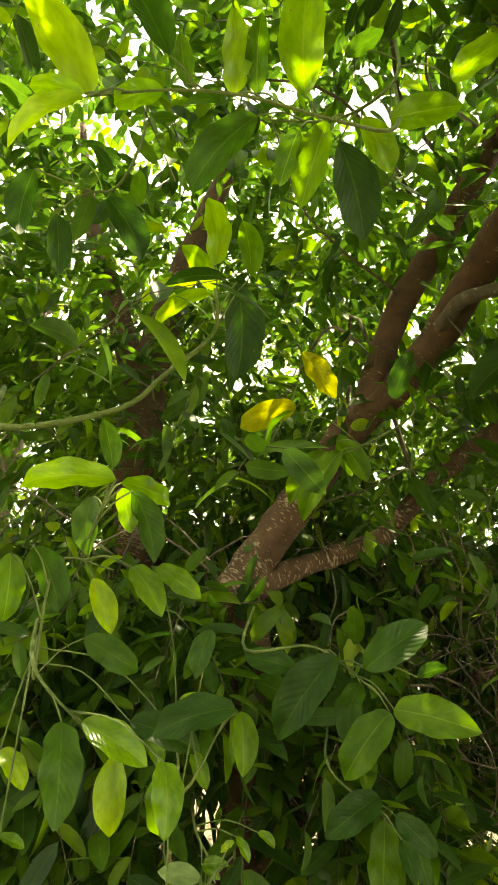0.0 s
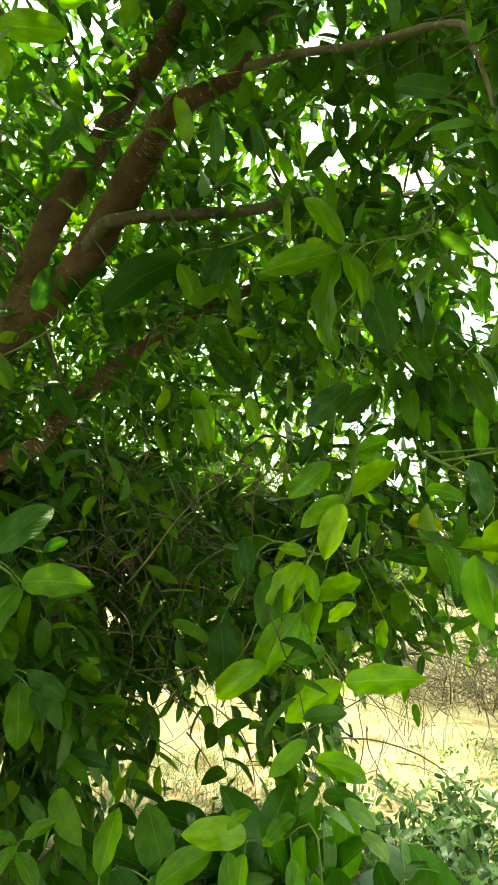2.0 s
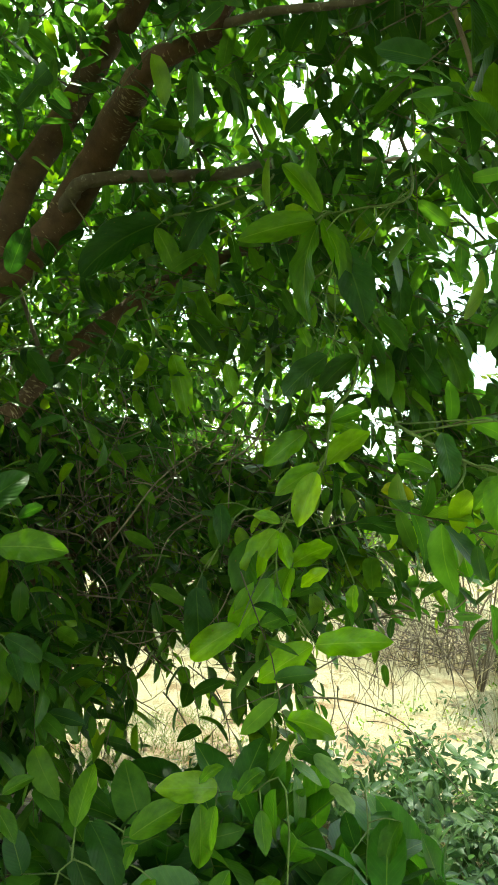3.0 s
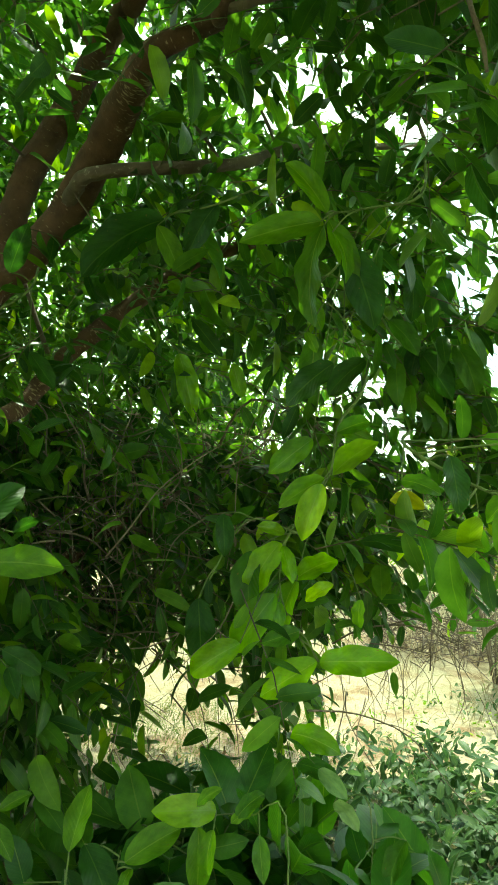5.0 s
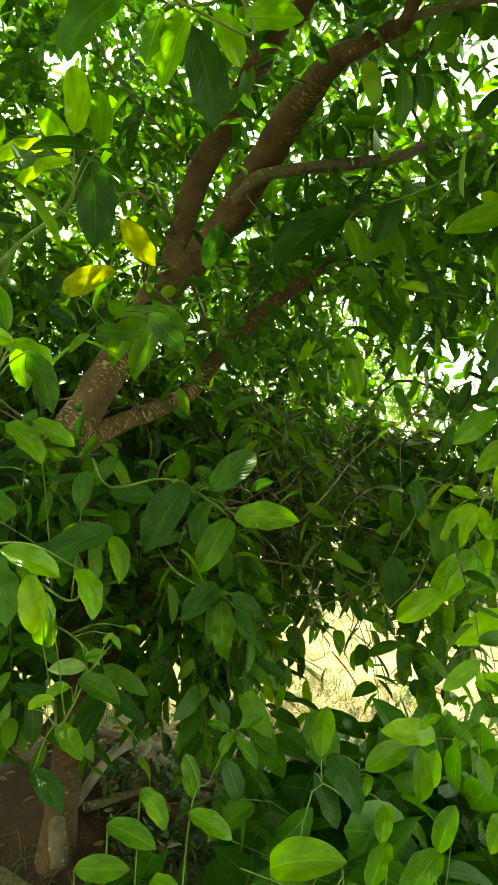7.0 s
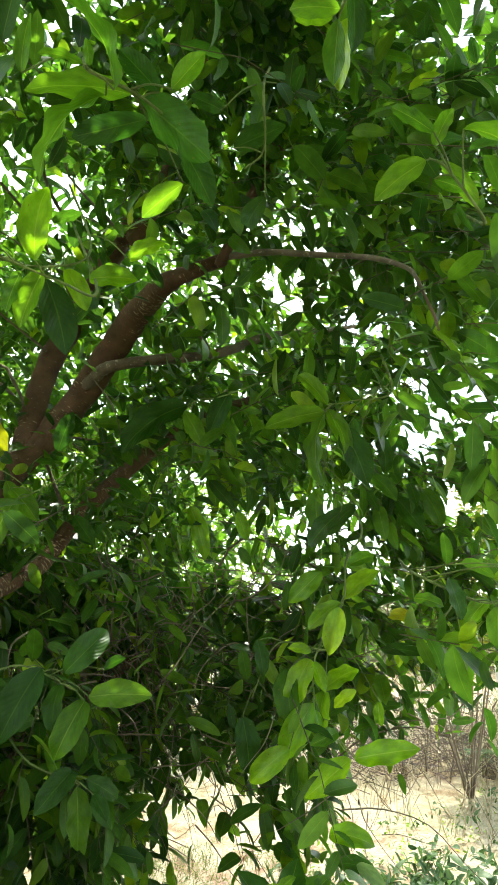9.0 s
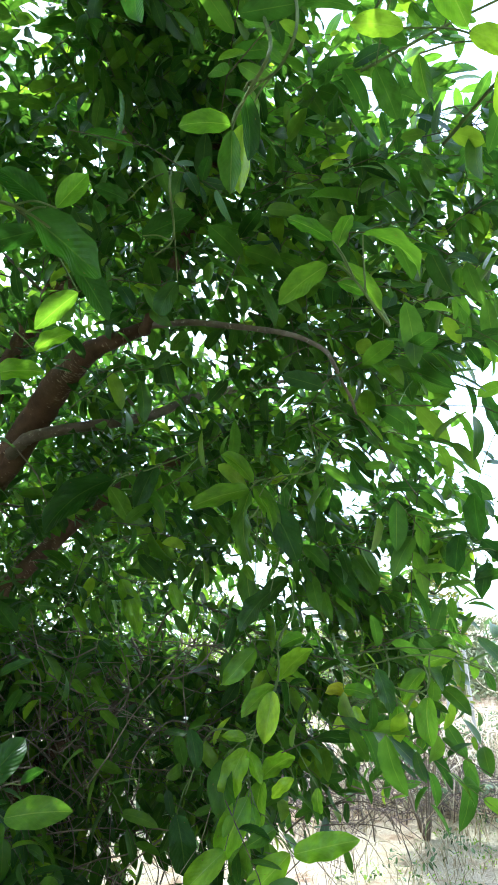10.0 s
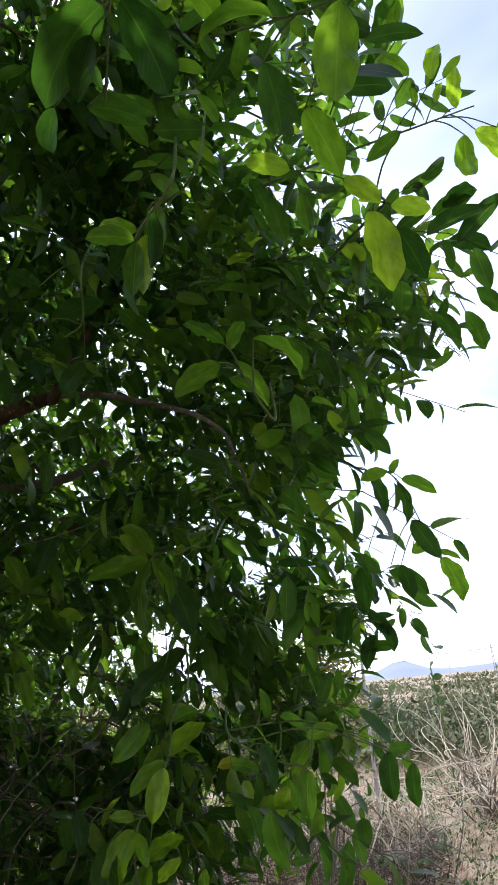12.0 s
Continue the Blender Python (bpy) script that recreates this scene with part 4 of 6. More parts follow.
# ---- shoots ----
def leaf_meshes():
    """Leaf blades to share: three bends by four shapes for each colour."""
    got = {}
    # tones hold some light too: sunlit leaves take y, shaded ones d
    tones = {"y": leaf_young, "m": leaf_middle, "d": leaf_deep, "g": leaf_gold, "w": leaf_pale}
    for tone, mat in tones.items():
        for b, bend in enumerate((0.4, 0.85, 1.35)):
            for kind in range(4):
                fold, wave = ((0.55, 0.02), (0.25, 0.05), (0.42, 0.03), (0.35, 0.042))[kind]
                tv, tu, tf = blade(18, 4, *((2.1, 0.85, 0.0, 0.008), (2.4, 0.78, 0.06, 0.016), (2.1, 0.84, 0.2, 0.012), (2.3, 0.8, -0.18, 0.016))[kind])
                verts = []
                for i, (x, y, _) in enumerate(tv):
                    edge = abs(x) * 2
                    z = abs(x) * fold * 0.42 + wave * edge * math.sin(y * 17 + (1.5 if x > 0 else 0))
                    a = bend * y
                    verts.append((x, math.sin(a) / bend + math.sin(a) * z, -(1 - math.cos(a)) / bend + math.cos(a) * z))
                me = bpy.data.meshes.new("leaf")
                me.from_pydata(verts, [], [tuple(int(q) for q in f) for f in tf])
                layer = me.uv_layers.new(name="UVMap")
                layer.data.foreach_set("uv", tu[tf.reshape(-1)].reshape(-1).astype(np.float32))
                me.shade_smooth()
                me.materials.append(mat)
                got[tone, b, kind] = me
    return got


LEAVES = leaf_meshes()
sapling = thing("sapling", (0.62, 1.1, 0.0), "low bright green broad-leaved sapling at the foot of the tree", "plant")
shoot_count = 0


def shoot(owner, r, mat, way, *leaves):
    """A green twig along way with its leaves: place, heading, rise and roll in degrees, length, width, bend class and tone."""
    at = np.array(owner.location)
    way = np.array(way)
    rows = [(*p, r * (1.25 - 0.7 * i / (len(way) - 1))) for i, p in enumerate(way - at)]
    fine = spline(way, 8)
    twig = (owner, mat, mesh_object("shoot", *tube(rows, 6, 5), mat, owner), fine)
    add_leaves(twig, *leaves)
    return twig


def add_leaves(twig, *leaves):
    global shoot_count
    owner, mat, stem, fine = twig
    at = np.array(owner.location)
    for lf in leaves:
        b = np.array(lf[:3])
        q = fine[np.argmin(np.linalg.norm(fine - b, axis=1))]
        if np.linalg.norm(q - b) > 0.004:
            if owner is sapling and np.linalg.norm(q - b) > 0.07:
                q = b * (0.9, 0.9, 0.0) + q * (0.1, 0.1, 0.0) + (0, 0.03, -0.03)
            elif owner is tree:
                # stalks leave the twig at a slant
                k = np.argmin(np.linalg.norm(fine - b, axis=1))
                run = np.linalg.norm(fine - q, axis=1)
                run[k + 1:] = 99.0
                q = fine[np.argmin(np.abs(run - 0.9 * np.linalg.norm(q - b)))]
            m = (q + b) / 2 + (0, 0, 0.12 * np.linalg.norm(q - b))
            mesh_object("petiole", *tube(((*(q - at), 0.0016), (*(m - at), 0.0014), (*(b - at), 0.0012)), 5, 4), mat, stem)
    for x, y, z, az, el, roll, length, width, bend, tone in leaves:
        shoot_count += 1
        me = LEAVES[tone, bend, (shoot_count * 7 // 3) % 4]
        ob = new("leaf", me)
        ob.parent = stem
        a, e, c = radians(az), radians(el), radians(roll)
        ax = Vector((math.sin(a) * math.cos(e), math.cos(a) * math.cos(e), math.sin(e)))
        up = Vector((-math.sin(a) * math.sin(e), -math.cos(a) * math.sin(e), math.cos(e)))
        side = ax.cross(up)
        n = up * math.cos(c) + side * math.sin(c)
        x_ax = ax.cross(n)
        ob.matrix_basis = Matrix.Translation(Vector((x, y, z)) - owner.location) @ Matrix((x_ax, ax, n)).transposed().to_4x4() @ Matrix.Diagonal((width, length, length, 1))


# ---- leafy shoots near the path, leaf by leaf ----
shoot(tree, 0.0026, bark_green, ((0.270, 1.040, 2.298), (0.252, 0.771, 1.998), (0.184, 0.773, 2.001), (0.066, 0.755, 2.010), (-0.020, 0.742, 1.998), (-0.108, 0.730, 1.971)),
      (-0.118, 0.751, 1.989, -127, 52, 37, 0.132, 0.058, 1, 'y'),
      (-0.099, 0.697, 1.941, -98, -28, 10, 0.109, 0.030, 1, 'y'),
      (-0.111, 0.720, 1.966, -122, -16, 46, 0.076, 0.024, 1, 'y'),
      (-0.031, 0.753, 2.006, -92, -9, 33, 0.075, 0.033, 2, 'y'),
      (0.045, 0.789, 2.039, -178, 67, -15, 0.094, 0.041, 0, 'y'),
      (0.140, 0.756, 2.018, -160, 62, 30, 0.126, 0.055, 1, 'y'),
      (-0.022, 0.723, 2.028, -158, 20, 7, 0.099, 0.044, 0, 'd'),
      (-0.005, 0.754, 2.018, -157, 64, 16, 0.056, 0.025, 0, 'm'),
      (0.078, 0.783, 2.039, -106, 79, 86, 0.091, 0.030, 2, 'm'))
shoot(tree, 0.0026, bark_green, ((0.264, 1.070, 2.418), (0.249, 0.814, 2.104), (0.183, 0.848, 2.066), (0.092, 0.851, 2.056)),
      (0.078, 0.808, 2.027, -56, -20, 19, 0.140, 0.052, 2, 'd'),
      (0.133, 0.833, 2.035, -38, -59, 2, 0.080, 0.035, 0, 'm'),
      (0.168, 0.823, 2.041, -20, -43, -4, 0.113, 0.050, 0, 'm'),
      (0.187, 0.889, 2.063, 55, -58, -27, 0.150, 0.066, 0, 'd'),
      (0.213, 0.847, 2.069, 49, -17, -22, 0.090, 0.040, 2, 'y'),
      (0.247, 0.806, 2.038, 72, 37, -51, 0.096, 0.042, 2, 'y'),
      (0.317, 0.795, 2.093, 85, 58, -53, 0.082, 0.036, 2, 'y'),
      (0.180, 0.833, 2.150, 118, 28, -25, 0.058, 0.026, 0, 'd'))
shoot(tree, 0.0026, bark_green, ((-0.228, 1.233, 2.368), (-0.122, 0.965, 2.090), (-0.172, 0.996, 2.015), (-0.276, 0.948, 2.012)),
      (-0.178, 1.014, 2.016, 28, -13, -28, 0.120, 0.053, 2, 'd'),
      (-0.235, 0.970, 1.953, 3, -54, -14, 0.094, 0.041, 0, 'd'),
      (-0.281, 0.959, 2.019, -52, -46, -3, 0.117, 0.051, 2, 'd'))
shoot(tree, 0.0045, bark_green, ((-0.426, 1.301, 1.743), (-0.261, 0.995, 1.611), (-0.104, 1.047, 1.672), (-0.041, 1.048, 1.736), (0.023, 1.040, 1.803), (0.032, 1.028, 1.838), (0.024, 1.010, 1.877)),
      (0.026, 0.967, 1.894, 165, 75, -28, 0.108, 0.042, 2, 'y'),
      (0.019, 1.031, 1.882, -115, 55, 37, 0.088, 0.039, 1, 'y'),
      (-0.012, 1.044, 1.904, -77, -13, 41, 0.104, 0.030, 1, 'y'),
      (0.026, 0.981, 1.853, -71, -7, 23, 0.111, 0.030, 2, 'y'),
      (0.053, 1.040, 1.905, 25, -59, -11, 0.168, 0.070, 1, 'd'),
      (0.074, 1.047, 1.921, -165, 62, 2, 0.095, 0.041, 1, 'm'))
shoot(tree, 0.0026, bark_green, ((-0.192, 1.251, 1.539), (-0.077, 0.921, 1.461), (-0.052, 0.925, 1.548)),
      (-0.037, 0.876, 1.543, -93, 2, 64, 0.126, 0.039, 2, 'y'),
      (-0.055, 0.968, 1.549, 65, 3, -58, 0.087, 0.033, 2, 'y'),
      (-0.034, 0.898, 1.535, 20, -42, -28, 0.064, 0.028, 2, 'y'),
      (-0.017, 0.891, 1.533, 39, -46, -33, 0.099, 0.039, 1, 'd'),
      (-0.047, 0.887, 1.558, -95, 75, 85, 0.067, 0.028, 1, 'm'),
      (-0.077, 0.924, 1.521, 171, -53, 19, 0.084, 0.037, 1, 'd'))
shoot(tree, 0.0026, bark_green, ((0.080, 1.977, 1.879), (0.105, 1.653, 1.745), (0.158, 1.621, 1.892), (0.168, 1.595, 1.975)),
      (0.168, 1.607, 1.863, -67, -15, 57, 0.168, 0.067, 2, 'g'),
      (0.166, 1.560, 1.985, 84, -41, -46, 0.145, 0.064, 0, 'g'),
      (0.286, 1.674, 1.818, 74, -61, -49, 0.115, 0.050, 0, 'm'),
      (0.262, 1.683, 1.771, -131, -39, -37, 0.180, 0.062, 2, 'm'))
shoot(tree, 0.0026, bark_green, ((-0.239, 1.243, 1.311), (-0.112, 0.923, 1.298), (-0.043, 0.932, 1.239), (0.004, 0.935, 1.212)),
      (-0.037, 0.923, 1.242, 99, -9, 45, 0.102, 0.045, 1, 'y'),
      (0.006, 0.953, 1.201, 166, -56, 13, 0.093, 0.041, 1, 'y'),
      (0.075, 0.902, 1.219, 158, -26, 2, 0.085, 0.037, 1, 'y'),
      (-0.050, 0.883, 1.249, 150, -41, -8, 0.115, 0.050, 0, 'd'),
      (-0.135, 0.929, 1.192, 122, -12, 30, 0.061, 0.027, 2, 'y'),
      (-0.100, 0.889, 1.115, 83, -6, 39, 0.035, 0.015, 1, 'm'))
shoot(tree, 0.0026, bark_green, ((-0.290, 1.398, 1.258), (-0.165, 1.079, 1.250), (-0.172, 1.099, 1.419), (-0.087, 1.126, 1.422)),
      (-0.111, 1.105, 1.405, 91, -57, 57, 0.094, 0.041, 0, 'y'),
      (-0.199, 1.061, 1.441, 25, -38, -39, 0.116, 0.051, 2, 'd'),
      (-0.247, 1.093, 1.426, 133, -61, 8, 0.110, 0.048, 1, 'm'),
      (-0.048, 1.089, 1.432, 128, -26, 35, 0.097, 0.043, 1, 'm'),
      (-0.107, 1.107, 1.313, 88, -18, 67, 0.107, 0.047, 1, 'd'),
      (-0.014, 1.108, 1.203, 101, 0, 50, 0.121, 0.053, 1, 'd'),
      (0.085, 1.118, 1.174, 127, -35, 29, 0.060, 0.026, 1, 'm'))
# this shoot and the next: darker tones stand in for deeper shade
shoot(tree, 0.0026, bark_green, ((0.135, 1.515, 1.370), (0.143, 1.169, 1.325), (0.255, 1.167, 1.346), (0.362, 1.148, 1.291)),
      (0.288, 1.138, 1.341, -123, -43, -34, 0.160, 0.071, 1, 'd'),
      (0.328, 1.124, 1.308, -22, -52, 9, 0.099, 0.044, 2, 'd'),
      (0.376, 1.122, 1.273, -136, -30, -29, 0.127, 0.056, 2, 'm'),
      (0.377, 1.098, 1.283, 135, 5, 68, 0.129, 0.055, 0, 'm'),
      (0.332, 1.124, 1.330, 136, 48, 100, 0.132, 0.058, 2, 'd'),
      (0.407, 1.100, 1.333, 101, 38, -73, 0.052, 0.023, 1, 'd'),
      (0.143, 1.172, 1.315, 116, 5, 68, 0.094, 0.041, 1, 'd'))
shoot(tree, 0.0026, bark_green, ((0.332, 1.607, 1.136), (0.311, 1.270, 1.138), (0.412, 1.246, 1.088)),
      (0.406, 1.244, 1.084, 157, -77, 17, 0.125, 0.055, 0, 'm'),
      (0.391, 1.232, 1.121, -137, -7, -36, 0.118, 0.052, 2, 'd'),
      (0.415, 1.208, 1.105, 112, -23, 55, 0.091, 0.040, 1, 'd'),
      (0.425, 1.188, 1.078, 164, -31, 16, 0.063, 0.028, 0, 'd'))
shoot(tree, 0.0026, bark_green, ((0.055, 1.566, 0.958), (0.100, 1.247, 1.014), (0.151, 1.229, 0.961)),
      (0.167, 1.246, 1.018, 122, -26, 23, 0.044, 0.019, 1, 'y'),
      (0.202, 1.235, 1.034, 119, 1, 34, 0.038, 0.017, 2, 'y'),
      (0.120, 1.195, 0.989, 92, -22, 47, 0.037, 0.016, 0, 'y'),
      (0.129, 1.207, 0.961, -156, -28, -9, 0.031, 0.014, 2, 'y'))
shoot(tree, 0.0026, bark_green, ((0.030, 1.398, 1.090), (0.087, 1.076, 1.131), (0.130, 1.112, 1.231)),
      (0.143, 1.077, 1.253, -120, -1, -47, 0.137, 0.056, 2, 'd'),
      (0.057, 1.094, 1.249, 87, -3, 60, 0.092, 0.040, 1, 'y'),
      (0.149, 1.153, 1.233, 155, -43, 5, 0.095, 0.042, 1, 'm'),
      (0.091, 1.085, 1.357, -168, -44, -8, 0.077, 0.034, 1, 'd'),
      (-0.005, 1.074, 1.439, 92, -23, 63, 0.084, 0.037, 0, 'm'))
shoot(tree, 0.0026, bark_green, ((1.172, 1.021, 2.175), (0.970, 0.785, 1.940), (0.913, 0.841, 1.925), (0.852, 0.890, 1.915)),
      (0.832, 0.871, 1.892, -39, -5, 51, 0.147, 0.050, 0, 'm'),
      (0.848, 0.888, 1.894, 7, -29, -14, 0.191, 0.051, 2, 'm'),
      (0.854, 0.883, 1.904, 78, -44, -29, 0.121, 0.042, 0, 'm'),
      (0.848, 0.858, 1.873, 71, -21, 1, 0.096, 0.026, 2, 'm'),
      (0.842, 0.869, 1.908, -64, 59, 55, 0.118, 0.037, 2, 'm'),
      (0.889, 0.995, 1.733, 65, -24, -28, 0.048, 0.021, 2, 'm'),
      (0.905, 0.917, 1.666, -43, -33, 50, 0.119, 0.052, 1, 'd'),
      (0.911, 0.902, 1.870, 147, -66, 63, 0.154, 0.068, 0, 'd'))
shoot(tree, 0.0026, bark_green, ((1.187, 1.200, 1.755), (0.977, 0.926, 1.624), (0.949, 0.958, 1.557), (0.943, 0.970, 1.460), (0.882, 1.007, 1.337), (0.875, 0.997, 1.230), (0.913, 0.953, 1.141)),
      (0.932, 0.965, 1.459, -39, -25, 56, 0.105, 0.046, 1, 'y'),
      (0.926, 0.964, 1.448, -112, -57, -28, 0.115, 0.050, 1, 'y'),
      (0.902, 1.048, 1.345, -83, 19, -74, 0.060, 0.026, 1, 'y'),
      (0.879, 1.021, 1.331, -105, -36, -27, 0.129, 0.057, 2, 'y'),
      (0.868, 0.993, 1.329, 93, -65, -46, 0.072, 0.031, 0, 'y'),
      (0.920, 1.030, 1.259, 124, 40, -71, 0.106, 0.047, 1, 'y'),
      (0.865, 1.002, 1.239, -86, -49, -52, 0.144, 0.063, 1, 'y'),
      (0.871, 1.000, 1.224, -167, -54, 1, 0.053, 0.023, 0, 'y'),
      (0.801, 1.008, 1.150, -95, -19, -54, 0.118, 0.052, 2, 'y'),
      (0.952, 0.982, 1.115, -60, -32, -54, 0.136, 0.060, 0, 'y'),
      (0.937, 0.951, 1.124, 152, 16, 65, 0.148, 0.053, 0, 'y'),
      (0.877, 0.931, 1.188, -101, -3, -55, 0.074, 0.033, 1, 'm'),
      (0.968, 0.996, 1.466, 143, 43, -51, 0.117, 0.052, 0, 'y'),
      (0.921, 0.918, 1.543, 137, 27, -69, 0.073, 0.032, 1, 'm'))
shoot(tree, 0.0026, bark_green, ((1.487, 1.132, 1.546), (1.236, 0.892, 1.454), (1.191, 0.940, 1.392), (1.169, 0.960, 1.408)),
      (1.192, 0.983, 1.408, -48, 32, 66, 0.091, 0.040, 2, 'g'),
      (1.151, 0.940, 1.391, -155, -54, -2, 0.083, 0.036, 1, 'y'),
      (1.176, 1.017, 1.363, -103, -63, -17, 0.071, 0.031, 0, 'y'),
      (1.250, 0.889, 1.380, -118, -43, 12, 0.133, 0.059, 2, 'm'),
      (1.299, 0.834, 1.459, -92, -17, -35, 0.099, 0.043, 2, 'm'))
shoot(tree, 0.0026, bark_green, ((1.290, 1.331, 2.040), (1.092, 1.066, 1.853), (1.160, 1.046, 1.756), (1.225, 0.988, 1.755)),
      (1.197, 1.031, 1.772, -2, -60, 21, 0.095, 0.042, 1, 'd'),
      (1.178, 1.008, 1.739, 117, -50, -59, 0.125, 0.055, 0, 'd'),
      (1.248, 0.976, 1.757, -169, -44, 33, 0.123, 0.054, 2, 'd'),
      (1.144, 1.014, 1.902, -173, -59, 16, 0.109, 0.048, 2, 'd'))
shoot(tree, 0.0026, bark_green, ((1.006, 1.383, 2.296), (0.864, 1.119, 2.079), (0.767, 1.195, 2.023), (0.679, 1.242, 1.996)),
      (0.684, 1.291, 2.002, -34, -6, 33, 0.243, 0.088, 2, 'd'),
      (0.661, 1.264, 1.975, 76, -51, -41, 0.113, 0.049, 0, 'm'),
      (0.696, 1.253, 2.004, 91, -29, -23, 0.174, 0.048, 1, 'm'),
      (0.775, 1.214, 2.032, -110, -56, -48, 0.140, 0.056, 1, 'd'))
shoot(tree, 0.0026, bark_green, ((0.825, 1.841, 2.024), (0.734, 1.539, 1.873), (0.818, 1.533, 1.766), (0.954, 1.478, 1.750)),
      (0.835, 1.576, 1.766, 162, -58, 31, 0.185, 0.059, 1, 'y'),
      (0.947, 1.463, 1.740, 90, -66, -52, 0.096, 0.042, 0, 'y'),
      (0.882, 1.486, 1.759, -126, 78, 18, 0.126, 0.048, 1, 'm'))
shoot(tree, 0.0026, bark_green, ((0.478, 1.786, 1.984), (0.430, 1.483, 1.839), (0.330, 1.513, 1.761), (0.228, 1.529, 1.709)),
      (0.278, 1.558, 1.776, 49, -20, -38, 0.127, 0.056, 2, 'm'),
      (0.282, 1.482, 1.736, -139, -45, -31, 0.193, 0.058, 2, 'm'),
      (0.164, 1.499, 1.819, -80, -28, -15, 0.117, 0.032, 2, 'm'),
      (0.449, 1.528, 1.707, 71, -43, -44, 0.104, 0.046, 0, 'd'),
      (0.390, 1.517, 1.884, 96, 77, -76, 0.122, 0.053, 0, 'd'))
shoot(tree, 0.0026, bark_green, ((1.171, 1.305, 2.091), (0.982, 1.034, 1.901), (0.948, 1.082, 1.835), (0.980, 1.084, 1.754)),
      (0.954, 1.067, 1.748, 28, -73, -20, 0.124, 0.055, 0, 'm'),
      (0.913, 1.050, 1.823, 173, -42, 39, 0.087, 0.038, 2, 'm'),
      (1.063, 1.040, 1.709, -14, -21, 41, 0.114, 0.050, 2, 'd'),
      (1.067, 0.977, 1.782, 103, -33, -42, 0.096, 0.042, 1, 'd'),
      (1.062, 1.112, 1.568, 175, -8, 68, 0.081, 0.036, 2, 'y'),
      (0.980, 1.096, 1.538, -86, -33, -60, 0.121, 0.053, 1, 'y'))
shoot(tree, 0.0026, bark_green, ((1.160, 1.323, 1.398), (0.948, 1.049, 1.348), (0.852, 1.119, 1.363), (0.788, 1.142, 1.238)),
      (0.776, 1.164, 1.197, -172, -53, 12, 0.137, 0.060, 2, 'd'),
      (0.848, 1.067, 1.309, -134, -39, 11, 0.140, 0.062, 2, 'd'),
      (0.807, 1.140, 1.372, -173, -48, 2, 0.090, 0.039, 1, 'd'),
      (0.919, 1.022, 1.257, -123, -28, -1, 0.123, 0.051, 2, 'm'),
      (0.970, 0.970, 1.260, -58, -22, -53, 0.071, 0.031, 1, 'y'),
      (1.023, 0.953, 1.234, -118, -56, -1, 0.059, 0.026, 2, 'm'))
shoot(tree, 0.0026, bark_green, ((0.084, 1.452, 0.800), (0.077, 1.142, 0.879), (0.128, 1.177, 0.962), (0.170, 1.193, 1.014)),
      (0.037, 1.230, 1.109, -171, -53, 13, 0.120, 0.053, 2, 'y'),
      (0.122, 1.207, 0.984, 143, 38, 62, 0.049, 0.021, 2, 'y'),
      (0.123, 1.188, 0.972, -94, 4, -53, 0.072, 0.032, 0, 'w'),
      (0.097, 1.218, 0.926, -129, 10, -42, 0.055, 0.024, 2, 'y'),
      (0.167, 1.158, 1.046, -107, -29, -39, 0.028, 0.012, 1, 'y'),
      (-0.017, 1.277, 1.159, 122, -48, 30, 0.077, 0.034, 0, 'y'),
      (0.077, 1.174, 0.872, 150, -18, 21, 0.088, 0.039, 0, 'm'),
      (0.021, 1.117, 0.929, 137, 43, 64, 0.052, 0.023, 2, 'y'),
      (0.037, 1.138, 0.805, 150, 2, 19, 0.099, 0.044, 2, 'd'),
      (0.108, 1.141, 0.969, 139, -7, 32, 0.099, 0.044, 0, 'd'))
# m and d tones here hold down the sun that strikes this whorl
shoot(tree, 0.0026, bark_green, ((0.199, 0.672, 2.414), (0.115, 0.422, 2.105), (0.179, 0.412, 2.087), (0.235, 0.407, 2.060)),
      (0.187, 0.421, 2.092, 113, -37, -33, 0.133, 0.059, 0, 'd'),
      (0.177, 0.422, 2.093, -65, 15, 15, 0.134, 0.037, 1, 'm'),
      (0.147, 0.402, 2.068, -156, 69, -66, 0.121, 0.033, 2, 'm'),
      (0.205, 0.397, 2.089, -106, 26, 23, 0.074, 0.032, 1, 'd'),
      (0.245, 0.414, 2.037, 71, -38, -14, 0.084, 0.037, 0, 'd'),
      (0.206, 0.440, 2.083, -46, 0, 42, 0.114, 0.036, 2, 'd'),
      (0.147, 0.434, 2.087, -45, 0, -24, 0.150, 0.040, 2, 'm'),
      (0.119, 0.417, 2.103, -153, 55, -13, 0.029, 0.013, 0, 'm'),
      (0.106, 0.394, 2.077, -82, 18, 4, 0.053, 0.015, 1, 'm'),
      (0.205, 0.360, 2.063, 158, 25, -25, 0.059, 0.026, 0, 'm'),
      (0.049, 0.455, 2.089, -150, 81, 37, 0.068, 0.019, 1, 'm'),
      (0.275, 0.474, 2.033, -49, -34, 32, 0.078, 0.034, 0, 'm'))
shoot(tree, 0.0026, bark_green, ((0.635, 0.768, 2.683), (0.475, 0.561, 2.372), (0.509, 0.615, 2.293), (0.488, 0.654, 2.266)),
      (0.462, 0.648, 2.298, 130, 26, -28, 0.107, 0.047, 0, 'd'),
      (0.410, 0.602, 2.323, -40, 46, 55, 0.065, 0.029, 2, 'd'),
      (0.546, 0.670, 2.237, -22, -39, 33, 0.091, 0.040, 2, 'd'),
      (0.530, 0.541, 2.368, -166, 33, -1, 0.053, 0.023, 0, 'd'))
